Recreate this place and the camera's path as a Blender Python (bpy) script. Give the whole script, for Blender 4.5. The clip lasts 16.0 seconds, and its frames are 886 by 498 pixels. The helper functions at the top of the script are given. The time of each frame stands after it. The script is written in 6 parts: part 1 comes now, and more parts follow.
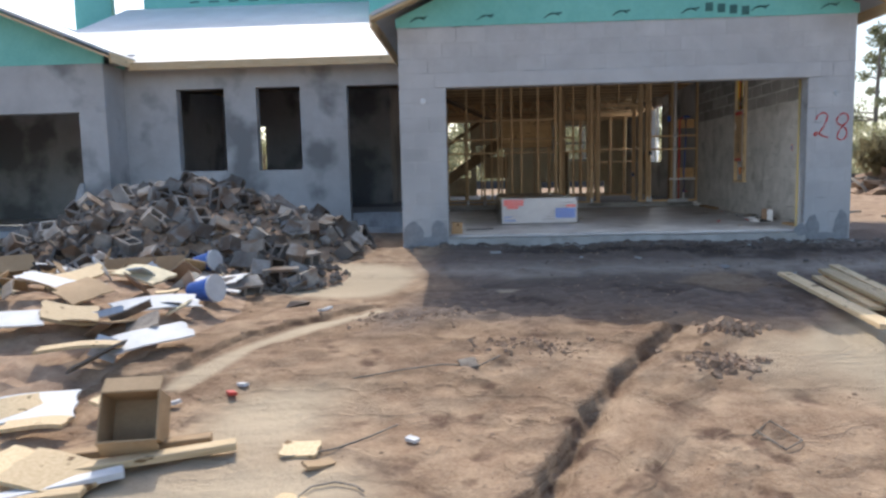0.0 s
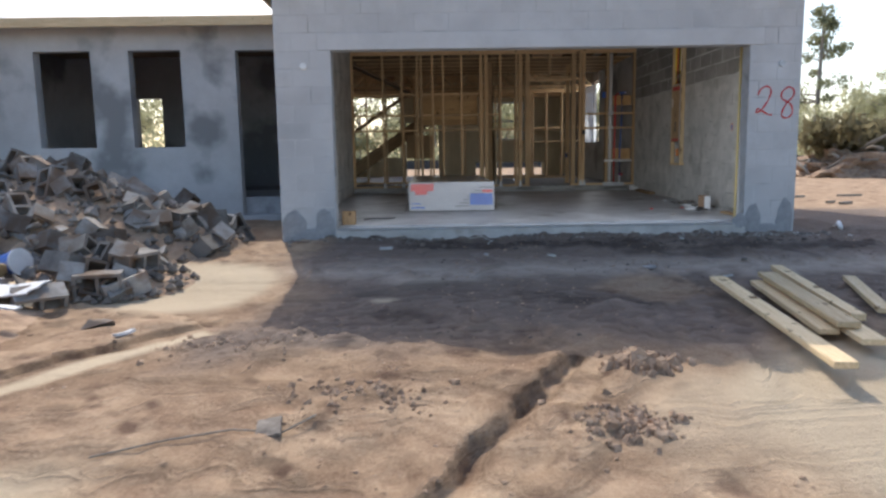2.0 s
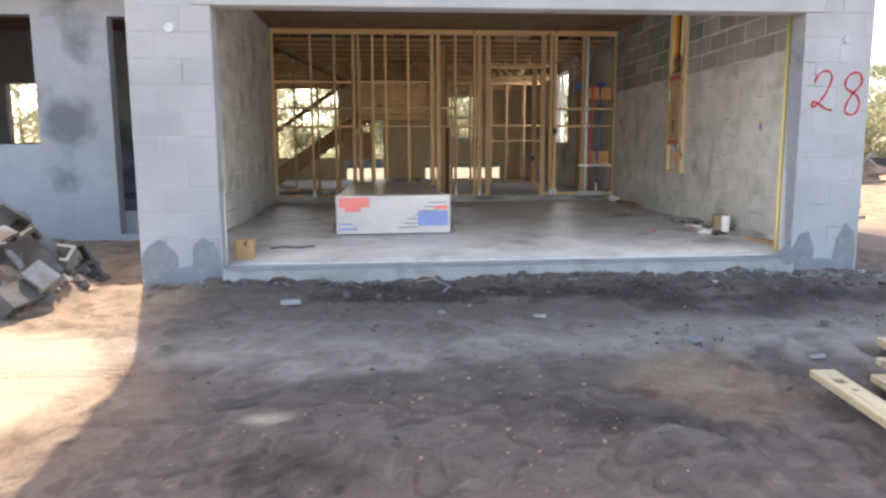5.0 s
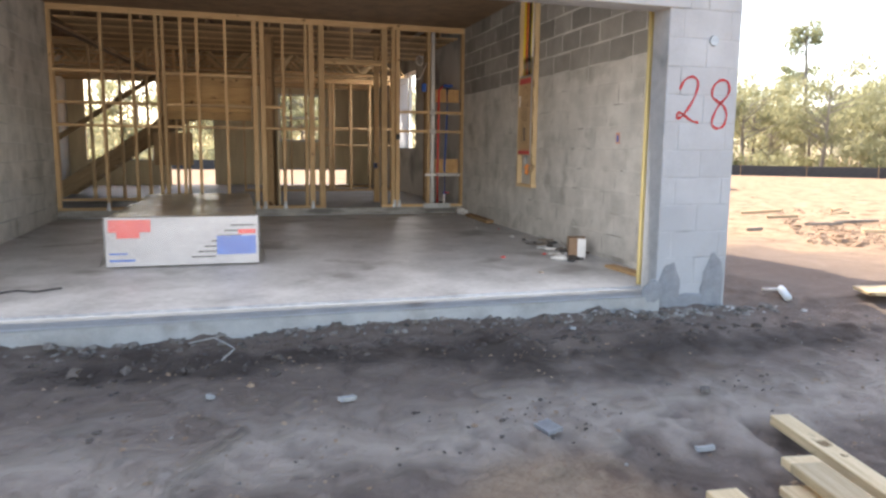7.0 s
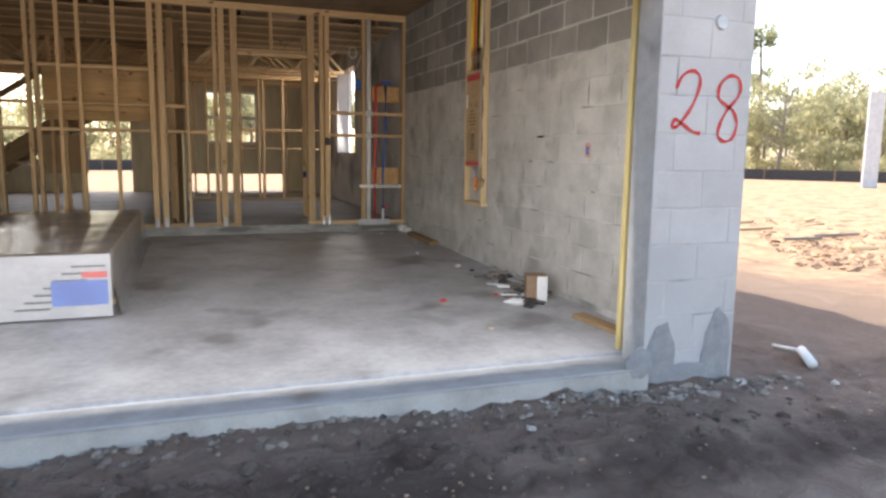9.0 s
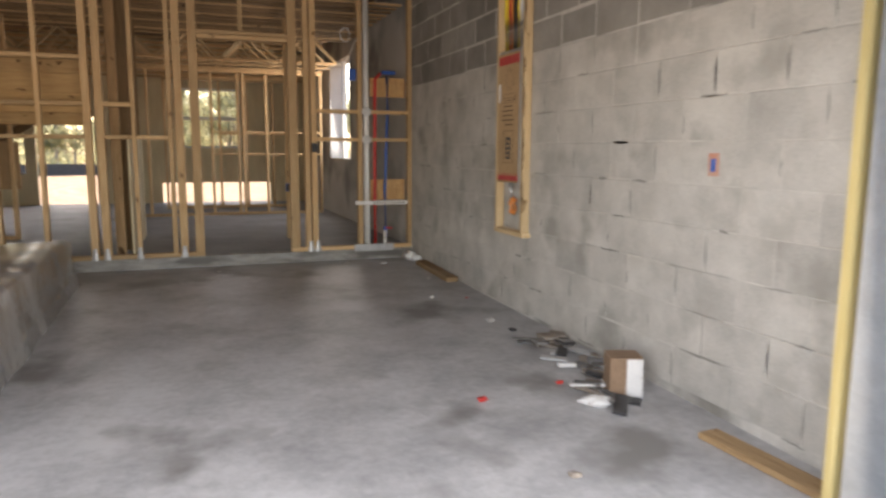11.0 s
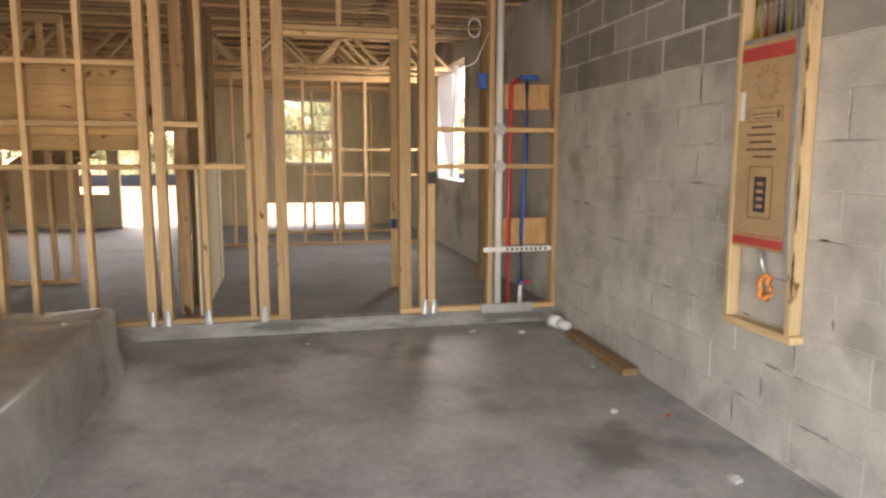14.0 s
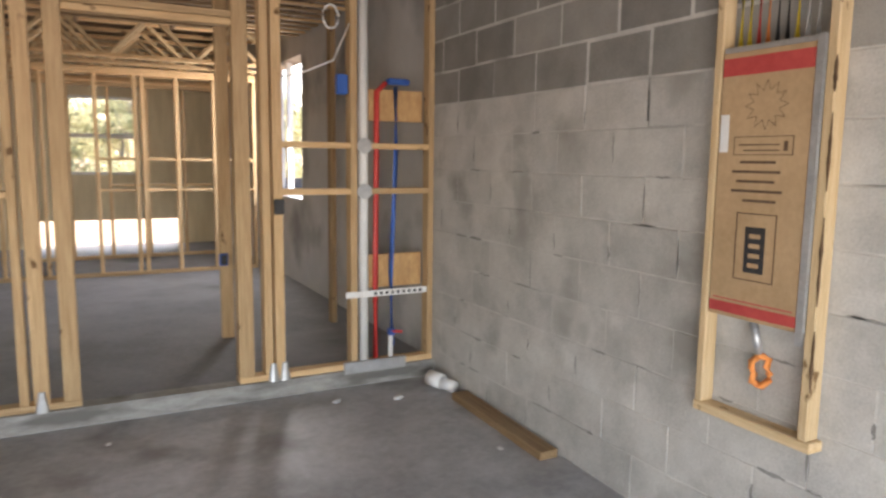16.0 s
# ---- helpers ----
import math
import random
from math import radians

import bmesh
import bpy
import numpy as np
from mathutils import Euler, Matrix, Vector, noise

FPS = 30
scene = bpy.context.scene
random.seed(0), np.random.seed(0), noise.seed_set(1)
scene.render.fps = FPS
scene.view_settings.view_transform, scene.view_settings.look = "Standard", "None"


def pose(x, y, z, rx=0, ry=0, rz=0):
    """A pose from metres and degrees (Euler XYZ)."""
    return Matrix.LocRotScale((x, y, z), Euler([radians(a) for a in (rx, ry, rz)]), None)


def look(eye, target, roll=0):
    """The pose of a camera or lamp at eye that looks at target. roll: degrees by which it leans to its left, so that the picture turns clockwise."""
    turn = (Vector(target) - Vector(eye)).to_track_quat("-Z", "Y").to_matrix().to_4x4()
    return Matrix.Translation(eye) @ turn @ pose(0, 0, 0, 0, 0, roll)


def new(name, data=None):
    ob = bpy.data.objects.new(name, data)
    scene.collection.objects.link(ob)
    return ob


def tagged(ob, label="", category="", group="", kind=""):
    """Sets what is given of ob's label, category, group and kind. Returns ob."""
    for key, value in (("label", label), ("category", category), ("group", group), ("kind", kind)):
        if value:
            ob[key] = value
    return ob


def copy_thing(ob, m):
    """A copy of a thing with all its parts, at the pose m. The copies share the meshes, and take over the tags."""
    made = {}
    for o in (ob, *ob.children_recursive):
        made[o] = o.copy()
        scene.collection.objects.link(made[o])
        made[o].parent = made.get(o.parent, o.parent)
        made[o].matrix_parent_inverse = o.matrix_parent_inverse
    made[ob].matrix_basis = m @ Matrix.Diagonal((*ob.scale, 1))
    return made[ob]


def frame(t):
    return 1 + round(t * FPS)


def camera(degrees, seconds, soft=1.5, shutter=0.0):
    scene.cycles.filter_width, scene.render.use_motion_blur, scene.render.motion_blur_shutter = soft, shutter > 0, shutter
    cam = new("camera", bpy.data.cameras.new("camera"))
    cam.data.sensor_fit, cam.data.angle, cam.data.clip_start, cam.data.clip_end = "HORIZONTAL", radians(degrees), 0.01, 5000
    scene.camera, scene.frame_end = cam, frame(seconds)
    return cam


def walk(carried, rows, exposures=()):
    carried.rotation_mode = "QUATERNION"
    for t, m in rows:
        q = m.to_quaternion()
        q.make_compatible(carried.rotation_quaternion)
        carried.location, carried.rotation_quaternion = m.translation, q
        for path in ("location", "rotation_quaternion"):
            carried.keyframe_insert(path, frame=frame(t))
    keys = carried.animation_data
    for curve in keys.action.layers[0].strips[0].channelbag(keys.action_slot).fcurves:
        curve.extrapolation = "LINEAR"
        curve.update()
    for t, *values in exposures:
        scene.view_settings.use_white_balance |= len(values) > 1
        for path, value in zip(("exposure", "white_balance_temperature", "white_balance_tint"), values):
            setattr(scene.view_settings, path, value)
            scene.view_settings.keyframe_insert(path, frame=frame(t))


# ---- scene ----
cam = camera(65.0, 16.0, soft=2.6, shutter=0.4)
PATH = [
    (0, (0.16, 0.567, 1.464), (0.06, 2.553, 1.254), -1.3),
    (0.5, (0.39, 0.877, 1.463), (0.335, 2.863, 1.228), -1.3),
    (1, (0.565, 1.252, 1.447), (0.542, 3.236, 1.193), -1.0),
    (1.5, (0.724, 1.602, 1.435), (0.728, 3.584, 1.175), -0.9),
    (2, (0.896, 2.065, 1.469), (0.927, 4.046, 1.197), -0.9),
    (2.5, (0.935, 2.569, 1.48), (0.991, 4.548, 1.197), -0.7),
    (3, (0.977, 2.96, 1.501), (1.05, 4.939, 1.218), -0.5),
    (3.2, (1.012, 3.119, 1.523), (1.09, 5.097, 1.239), -0.5),
    (5.3, (1.078, 4.791, 1.543), (1.284, 6.761, 1.265), -0.2),
    (5.5, (1.127, 4.906, 1.581), (1.361, 6.873, 1.306), -0.1),
    (6, (1.243, 5.192, 1.59), (1.628, 7.135, 1.316), 0.3),
    (6.5, (1.481, 5.486, 1.624), (1.992, 7.399, 1.348), 0.4),
    (7, (1.64, 5.881, 1.63), (2.204, 7.78, 1.353), 0.6),
    (7.5, (1.803, 6.205, 1.652), (2.4, 8.094, 1.376), 0.6),
    (8, (2.069, 6.528, 1.685), (2.688, 8.41, 1.411), 0.6),
    (8.5, (2.206, 6.898, 1.71), (2.853, 8.77, 1.435), 0.8),
    (8.7, (2.245, 7.026, 1.724), (2.906, 8.893, 1.448), 0.9),
    (10.8, (2.808, 8.931, 1.843), (3.525, 10.777, 1.56), 0.3),
    (11, (2.797, 9.098, 1.829), (3.472, 10.96, 1.548), 0.3),
    (11.5, (2.736, 9.403, 1.9), (3.281, 11.308, 1.626), 0.2),
    (12, (2.742, 9.685, 1.894), (3.237, 11.603, 1.619), 0.1),
    (12.5, (2.763, 10.008, 1.89), (3.208, 11.939, 1.62), -0.0),
    (13, (2.746, 10.323, 1.913), (3.173, 12.258, 1.643), -0.0),
    (13.5, (2.836, 10.667, 1.904), (3.259, 12.604, 1.64), 0.0),
    (14, (2.901, 10.996, 2.018), (3.337, 12.93, 1.752), 0.1),
    (14.5, (2.827, 11.281, 2.084), (3.297, 13.208, 1.823), 0.4),
    (15, (2.804, 11.558, 2.13), (3.417, 13.444, 1.87), 0.6),
    (15.5, (2.923, 11.869, 2.161), (3.661, 13.708, 1.892), 0.4),
    (16, (2.943, 12.147, 2.145), (3.865, 13.902, 1.888), 0.7),
]
EXPOSURES = [(0, 0.74, 6350, 10), (3, 1.17, 6600, 11), (5.3, 1.95, 7200, 13), (8.5, 1.98, 7400, 14), (10.8, 2.15, 7700, 15), (12, 2.55, 8100, 16), (14, 2.95, 8100, 16), (16, 3.05, 7100, 14)]
walk(cam, [(t, look(eye, target, roll)) for t, eye, target, roll in PATH], EXPOSURES)

# ---- light: a clear sky and the sun behind the house, a little to the left ----
TO_SUN = Vector((-0.93, 3.2, 3.62)).normalized()
world = bpy.data.worlds.new("sky")
scene.world = world
world.use_nodes = True
wn = world.node_tree.nodes
sky = wn.new("ShaderNodeTexSky")
sky.sky_type, sky.sun_disc = "NISHITA", False
sky.sun_elevation = math.asin(TO_SUN.z)
sky.sun_rotation = math.atan2(TO_SUN.x, TO_SUN.y)
sky.dust_density, sky.air_density = 2.0, 1.0
wn["Background"].inputs["Strength"].default_value = 0.15
world.node_tree.links.new(sky.outputs["Color"], wn["Background"].inputs["Color"])
sun = new("sun", bpy.data.lights.new("sun", "SUN"))
sun.data.energy, sun.data.angle, sun.data.color = 2.1, radians(0.6), (1.0, 0.94, 0.84)
sun.matrix_world = Matrix.Translation((0, 30, 30)) @ (-TO_SUN).to_track_quat("-Z", "Y").to_matrix().to_4x4()


def fill_lamp(name, loc, target, w, h, watts):
    """An area lamp added in an opening, on top of the sky's own light."""
    la = bpy.data.lights.new(name, "AREA")
    la.shape, la.size, la.size_y, la.energy, la.color = "RECTANGLE", w, h, watts, (0.96, 0.98, 1.0)
    ob = new(name, la)
    ob.matrix_world = look(loc, target)


fill_lamp("door_fill", (2.2, 10.56, 1.66), (2.2, 14, 1.4), 4.7, 1.9, 19)
fill_lamp("window_fill", (5.10, 20.1, 2.45), (2, 20.1, 1.9), 1.4, 1.4, 7)

# ---- materials ----
def mat(name, a, b, rough=0.8, scale=6.0, fine=60.0, bump=0.3, depth=0.01, vary=0.0, metal=0.0, stretch=(1, 1, 1), c=None, c_scale=1.2, c_edge=(0.55, 0.7), spec=0.5, island=False, world_co=False, c_stretch=None):
    """A surface of two colours mixed by coarse and fine noise, a third in stains, with relief; vary: lightness from object to object."""
    m = bpy.data.materials.new(name)
    m.use_nodes = True
    n, l = m.node_tree.nodes, m.node_tree.links
    bsdf = n["Principled BSDF"]
    co = n.new("ShaderNodeTexCoord")
    mp = n.new("ShaderNodeMapping")
    mp.inputs["Scale"].default_value = stretch
    l.new(n.new("ShaderNodeNewGeometry").outputs["Position"] if world_co else co.outputs["Object"], mp.inputs["Vector"])
    shift = n.new("ShaderNodeObjectInfo")
    add = n.new("ShaderNodeVectorMath")
    add.operation = "MULTIPLY_ADD"
    add.inputs[1].default_value = (17, 11, 23) if vary and not world_co else (0, 0, 0)
    l.new(shift.outputs["Random"], add.inputs[0])
    l.new(mp.outputs["Vector"], add.inputs[2])
    n1, n2 = n.new("ShaderNodeTexNoise"), n.new("ShaderNodeTexNoise")
    for q, s, d in ((n1, scale, 6), (n2, fine, 4)):
        q.inputs["Scale"].default_value, q.inputs["Detail"].default_value = s, d
        q.inputs["Roughness"].default_value = 0.65
        l.new(add.outputs["Vector"], q.inputs["Vector"])
    mixf = n.new("ShaderNodeMath")
    mixf.operation = "MULTIPLY_ADD"
    mixf.inputs[1].default_value, mixf.inputs[2].default_value = 0.45, -0.22
    l.new(n2.outputs["Fac"], mixf.inputs[0])
    sumf = n.new("ShaderNodeMath")
    l.new(n1.outputs["Fac"], sumf.inputs[0])
    l.new(mixf.outputs[0], sumf.inputs[1])
    ramp = n.new("ShaderNodeValToRGB")
    ramp.color_ramp.elements[0].position, ramp.color_ramp.elements[1].position = 0.32, 0.68
    ramp.color_ramp.elements[0].color, ramp.color_ramp.elements[1].color = (*a, 1), (*b, 1)
    l.new(sumf.outputs[0], ramp.inputs["Fac"])
    out = ramp.outputs["Color"]
    if c:
        n3 = n.new("ShaderNodeTexNoise")
        n3.inputs["Scale"].default_value, n3.inputs["Detail"].default_value = c_scale, 5
        if c_stretch:
            sp = n.new("ShaderNodeVectorMath")
            sp.operation = "MULTIPLY"
            sp.inputs[1].default_value = [p / q for p, q in zip(c_stretch, stretch)]
            l.new(add.outputs["Vector"], sp.inputs[0])
            l.new(sp.outputs["Vector"], n3.inputs["Vector"])
        else:
            l.new(add.outputs["Vector"], n3.inputs["Vector"])
        mr = n.new("ShaderNodeMapRange")
        mr.inputs["From Min"].default_value, mr.inputs["From Max"].default_value = c_edge
        l.new(n3.outputs["Fac"], mr.inputs["Value"])
        mx = n.new("ShaderNodeMix")
        mx.data_type = "RGBA"
        l.new(mr.outputs["Result"], mx.inputs["Factor"])
        l.new(out, mx.inputs["A"])
        mx.inputs["B"].default_value = (*c, 1)
        out = mx.outputs["Result"]
    if island:
        geo = n.new("ShaderNodeNewGeometry")
    if vary:
        hs = n.new("ShaderNodeHueSaturation")
        vr = n.new("ShaderNodeMapRange")
        vr.inputs["To Min"].default_value, vr.inputs["To Max"].default_value = 1 - vary, 1 + vary
        l.new(geo.outputs["Random Per Island"] if island else shift.outputs["Random"], vr.inputs["Value"])
        l.new(vr.outputs["Result"], hs.inputs["Value"])
        l.new(out, hs.inputs["Color"])
        out = hs.outputs["Color"]
    l.new(out, bsdf.inputs["Base Color"])
    bsdf.inputs["Roughness"].default_value = rough
    bsdf.inputs["Metallic"].default_value = metal
    bsdf.inputs["Specular IOR Level"].default_value = spec
    if bump:
        bp = n.new("ShaderNodeBump")
        bp.inputs["Strength"].default_value, bp.inputs["Distance"].default_value = bump, depth
        l.new(sumf.outputs[0], bp.inputs["Height"])
        l.new(bp.outputs["Normal"], bsdf.inputs["Normal"])
    return m


def wood_mat(name, a, b, vary=0.24, knots=True):
    """Sawn softwood: long grain along the piece's own length (z in its own frame) and dark knots."""
    m = mat(name, a, b, rough=0.75, scale=3.0, fine=40, bump=0.25, depth=0.003, vary=vary, stretch=(22, 22, 1.2),
            c=(a[0] * 0.35, a[1] * 0.28, a[2] * 0.2) if knots else None, c_scale=1.0, c_edge=(0.655, 0.70), c_stretch=(11, 11, 6.5))
    return m


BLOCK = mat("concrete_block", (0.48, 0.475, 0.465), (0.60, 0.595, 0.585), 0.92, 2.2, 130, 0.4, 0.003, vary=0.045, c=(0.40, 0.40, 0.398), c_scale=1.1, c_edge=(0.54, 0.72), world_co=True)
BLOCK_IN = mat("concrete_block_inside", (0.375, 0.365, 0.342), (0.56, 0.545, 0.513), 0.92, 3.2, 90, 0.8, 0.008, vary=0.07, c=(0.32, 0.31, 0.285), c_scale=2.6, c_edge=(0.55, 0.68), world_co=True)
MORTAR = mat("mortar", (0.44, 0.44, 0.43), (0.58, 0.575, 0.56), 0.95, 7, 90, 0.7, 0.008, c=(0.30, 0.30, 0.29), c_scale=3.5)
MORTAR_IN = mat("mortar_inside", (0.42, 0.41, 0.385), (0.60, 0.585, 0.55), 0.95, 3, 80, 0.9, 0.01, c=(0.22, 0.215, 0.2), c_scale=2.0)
STUCCO = mat("grey_masonry", (0.44, 0.436, 0.43), (0.56, 0.555, 0.548), 0.92, 1.5, 70, 0.4, 0.005, c=(0.24, 0.24, 0.24), c_scale=0.8, c_edge=(0.52, 0.62))
SLAB = mat("slab_concrete", (0.275, 0.278, 0.285), (0.475, 0.48, 0.49), 0.45, 2.2, 22, 0.25, 0.003, c=(0.19, 0.186, 0.183), c_scale=1.7, c_edge=(0.57, 0.70))
PAST = mat("concrete_edge", (0.40, 0.385, 0.355), (0.54, 0.525, 0.49), 0.9, 5, 70, 0.8, 0.01, c=(0.31, 0.275, 0.235), c_scale=2.4, c_edge=(0.58, 0.74))
CURB = mat("curb_concrete", (0.25, 0.243, 0.23), (0.44, 0.43, 0.405), 0.92, 4, 60, 0.9, 0.012, c=(0.17, 0.163, 0.152), c_scale=2.2, c_edge=(0.5, 0.64), stretch=(1, 1, 4))
# house floor: slab concrete with the interior's dimness put into its colour
SLAB_IN = mat("house_floor_concrete_dim", (0.15, 0.153, 0.162), (0.26, 0.265, 0.28), 0.7, 1.0, 40, 0.2, 0.003, c=(0.11, 0.11, 0.11), c_scale=1.0, c_edge=(0.55, 0.7))
LINTEL = mat("precast_lintel", (0.50, 0.495, 0.485), (0.60, 0.595, 0.585), 0.9, 2, 70, 0.3, 0.004)
SHEATH = mat("green_sheathing", (0.17, 0.52, 0.45), (0.23, 0.62, 0.54), 0.55, 1.2, 20, 0.1, 0.003)
SHEATH_INK = mat("sheathing_print", (0.03, 0.12, 0.11), (0.05, 0.17, 0.15), 0.6, 5, 30, 0)
ROOF_WHITE = mat("white_underlayment", (0.74, 0.73, 0.71), (0.86, 0.85, 0.83), 0.6, 1.3, 20, 0.3, 0.02)
ROOF_GREY = mat("grey_blue_underlayment", (0.42, 0.46, 0.50), (0.52, 0.56, 0.60), 0.5, 2, 20, 0.2, 0.006)
STUD = wood_mat("stud_pine", (0.45, 0.285, 0.14), (0.66, 0.465, 0.26))
STUD_DK = wood_mat("stud_weathered", (0.24, 0.15, 0.075), (0.40, 0.265, 0.14))
LUMBER = wood_mat("lumber", (0.55, 0.39, 0.21), (0.74, 0.57, 0.35))
BEAM = wood_mat("beam_laminated", (0.46, 0.28, 0.12), (0.62, 0.42, 0.20))
YELLOW_BUCK = wood_mat("yellow_treated_wood", (0.46, 0.36, 0.15), (0.58, 0.47, 0.22), knots=False)
# darker block for the upper courses of the right wall
BLOCK_TOP = mat("dark_concrete_block", (0.20, 0.193, 0.178), (0.29, 0.28, 0.26), 0.92, 3, 120, 0.6, 0.006, vary=0.2, world_co=True)
OSB = mat("strand_board", (0.40, 0.22, 0.09), (0.62, 0.40, 0.19), 0.8, 18, 60, 0.4, 0.003, stretch=(1, 1, 0.35))
PLY = mat("pale_board", (0.60, 0.51, 0.33), (0.74, 0.64, 0.44), 0.8, 3, 30, 0.1, 0.003, stretch=(3, 3, 0.5))
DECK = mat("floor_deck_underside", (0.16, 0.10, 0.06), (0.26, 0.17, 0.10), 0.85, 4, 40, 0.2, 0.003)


# ---- building helpers ----
def place_of(ob):
    m = ob.matrix_basis.copy()
    while ob.parent:
        ob = ob.parent
        m = ob.matrix_basis @ m
    return m


def part(name, bm, material, parent=None, label="", at=None):
    """Links a bmesh as one mesh object; at: its pose in the world."""
    me = bm
    if not isinstance(bm, bpy.types.Mesh):
        me = bpy.data.meshes.new(name)
        bm.normal_update()
        bm.to_mesh(me)
        bm.free()
        for mm in (material if isinstance(material, (list, tuple)) else [material]):
            me.materials.append(mm)
    ob = new(name, me)
    if parent:
        ob.parent = parent
        ob.matrix_basis = place_of(parent).inverted() @ (at or Matrix())
    elif at:
        ob.matrix_basis = at
    if label:
        ob["label"] = label
    return ob


def thing(name, loc, label, category, group="", kind="", m=None):
    ob = new(name)
    ob.empty_display_size = 0.1
    ob.matrix_basis = m or Matrix.Translation(loc)
    return tagged(ob, label, category, group, kind)


def add_box(bm, x0, y0, z0, x1, y1, z1, bevel=0.0):
    r = bmesh.ops.create_cube(bm, size=1)
    bmesh.ops.scale(bm, vec=(x1 - x0, y1 - y0, z1 - z0), verts=r["verts"])
    bmesh.ops.translate(bm, vec=((x0 + x1) / 2, (y0 + y1) / 2, (z0 + z1) / 2), verts=r["verts"])
    if bevel:
        es = list({e for v in r["verts"] for e in v.link_edges})
        bmesh.ops.bevel(bm, geom=es, offset=bevel, segments=1, affect="EDGES")


def box(name, x0, y0, z0, x1, y1, z1, material, parent=None, label="", bevel=0.0):
    bm = bmesh.new()
    add_box(bm, x0, y0, z0, x1, y1, z1, bevel)
    return part(name, bm, material, parent, label)


STICKS = {}


def stick(name, p0, p1, w, d, material, parent=None, label="", spin=0.0, bevel=0.004):
    """A sawn piece of w by d from p0 to p1; its grain runs along it. w lies across, d along the way that spin turns."""
    p0, p1 = Vector(p0), Vector(p1)
    length = (p1 - p0).length
    key = (round(w, 3), round(d, 3), round(length, 2), material.name)
    if key not in STICKS:
        bm = bmesh.new()
        add_box(bm, -w / 2, -d / 2, 0, w / 2, d / 2, length, bevel)
        me = bpy.data.meshes.new(name)
        bm.to_mesh(me)
        bm.free()
        me.materials.append(material)
        STICKS[key] = me
    way = (p1 - p0).normalized()
    q = way.to_track_quat("Z", "Y") if abs(way.z) < 0.999 else Euler((0, 0 if way.z > 0 else math.pi, 0)).to_quaternion()
    m = Matrix.Translation(p0) @ q.to_matrix().to_4x4() @ pose(0, 0, 0, 0, 0, spin)
    return part(name, STICKS[key], material, parent, label, m)


def tube(name, points, radius, material, parent=None, label="", sides=8):
    """A round pipe or wire through the points."""
    bm = bmesh.new()
    rings = []
    pts = [Vector(p) for p in points]
    for i, p in enumerate(pts):
        way = (pts[min(i + 1, len(pts) - 1)] - pts[max(i - 1, 0)]).normalized()
        q = way.to_track_quat("Z", "Y")
        rings.append([bm.verts.new(p + q @ Vector((radius * math.cos(a), radius * math.sin(a), 0))) for a in [2 * math.pi * k / sides for k in range(sides)]])
    for a, b in zip(rings, rings[1:]):
        for k in range(sides):
            bm.faces.new((a[k], a[(k + 1) % sides], b[(k + 1) % sides], b[k]))
    bm.faces.new(rings[0][::-1])
    bm.faces.new(rings[-1])
    for f in bm.faces:
        f.smooth = True
    return part(name, bm, material, parent, label)


# ---- the ground ----
def ramp_at(v, pts):
    for (a, za), (b, zb) in zip(pts, pts[1:]):
        if v <= b:
            u = max(0.0, min(1.0, (v - a) / (b - a)))
            return za + (zb - za) * u
    return pts[-1][1]


RISE = [(-50, -0.12), (0, -0.12), (3, -0.08), (4.7, 0.03), (5.5, 0.14), (6.2, 0.19), (7.3, 0.22), (8.3, 0.25), (9.0, 0.33), (9.5, 0.38), (10.05, 0.41), (10.3, 0.46), (10.7, 0.44), (14, 0.42), (60, 0.42)]
RUT = [(-0.05, 2.64), (0.52, 4.01), (0.89, 4.85), (1.27, 5.47), (1.74, 6.32)]
LEDGE = [(0.1, 8.05), (0.35, 8.15), (0.74, 8.36), (1.27, 8.42), (1.5, 8.85), (1.71, 9.15)]
WASH = [(-2.09, 5.02), (-1.95, 5.42), (-1.8, 5.87), (-1.35, 6.59), (-0.84, 7.2)]


def beside(x, y, line):
    """The signed distance from a line on the ground (right of it positive) and how far along it lies."""
    best = (99.0, 0.0)
    for i, ((ax, ay), (bx, by)) in enumerate(zip(line, line[1:])):
        dx, dy = bx - ax, by - ay
        u = max(0.0, min(1.0, ((x - ax) * dx + (y - ay) * dy) / (dx * dx + dy * dy)))
        px, py = x - ax - u * dx, y - ay - u * dy
        d = math.hypot(px, py)
        if d < abs(best[0]):
            best = (math.copysign(d, dy * px - dx * py), (i + u) / (len(line) - 1))
    return best


def smooth(a, b, v):
    u = max(0.0, min(1.0, (v - a) / (b - a)))
    return u * u * (3 - 2 * u)


def silt_at(x, y):
    """Where pale washed silt lies, 0 to 1."""
    n = noise.noise((x * 1.3, y * 1.3, 2.0)) * 0.35
    a = 1 - math.hypot((x + 1.36) / 0.95, (y - 8.5) / 1.05)
    b = 1 - math.hypot((x - 3.6) / 1.6, (y - 5.4) / 1.1)
    d, u = beside(x, y, WASH)
    c = 0.55 - abs(d - 0.2) / 0.24 if 0.02 < u < 0.98 else -1
    e = 1 - math.hypot((x + 1.1) / 0.9, (y - 3.7) / 1.6)
    f = 0.45 - math.hypot((x - 0.45) / 0.5, (y - 7.98) / 0.22)
    return smooth(0.0, 0.35, max(a, b, c, e * 0.5, f) + n * 0.8)


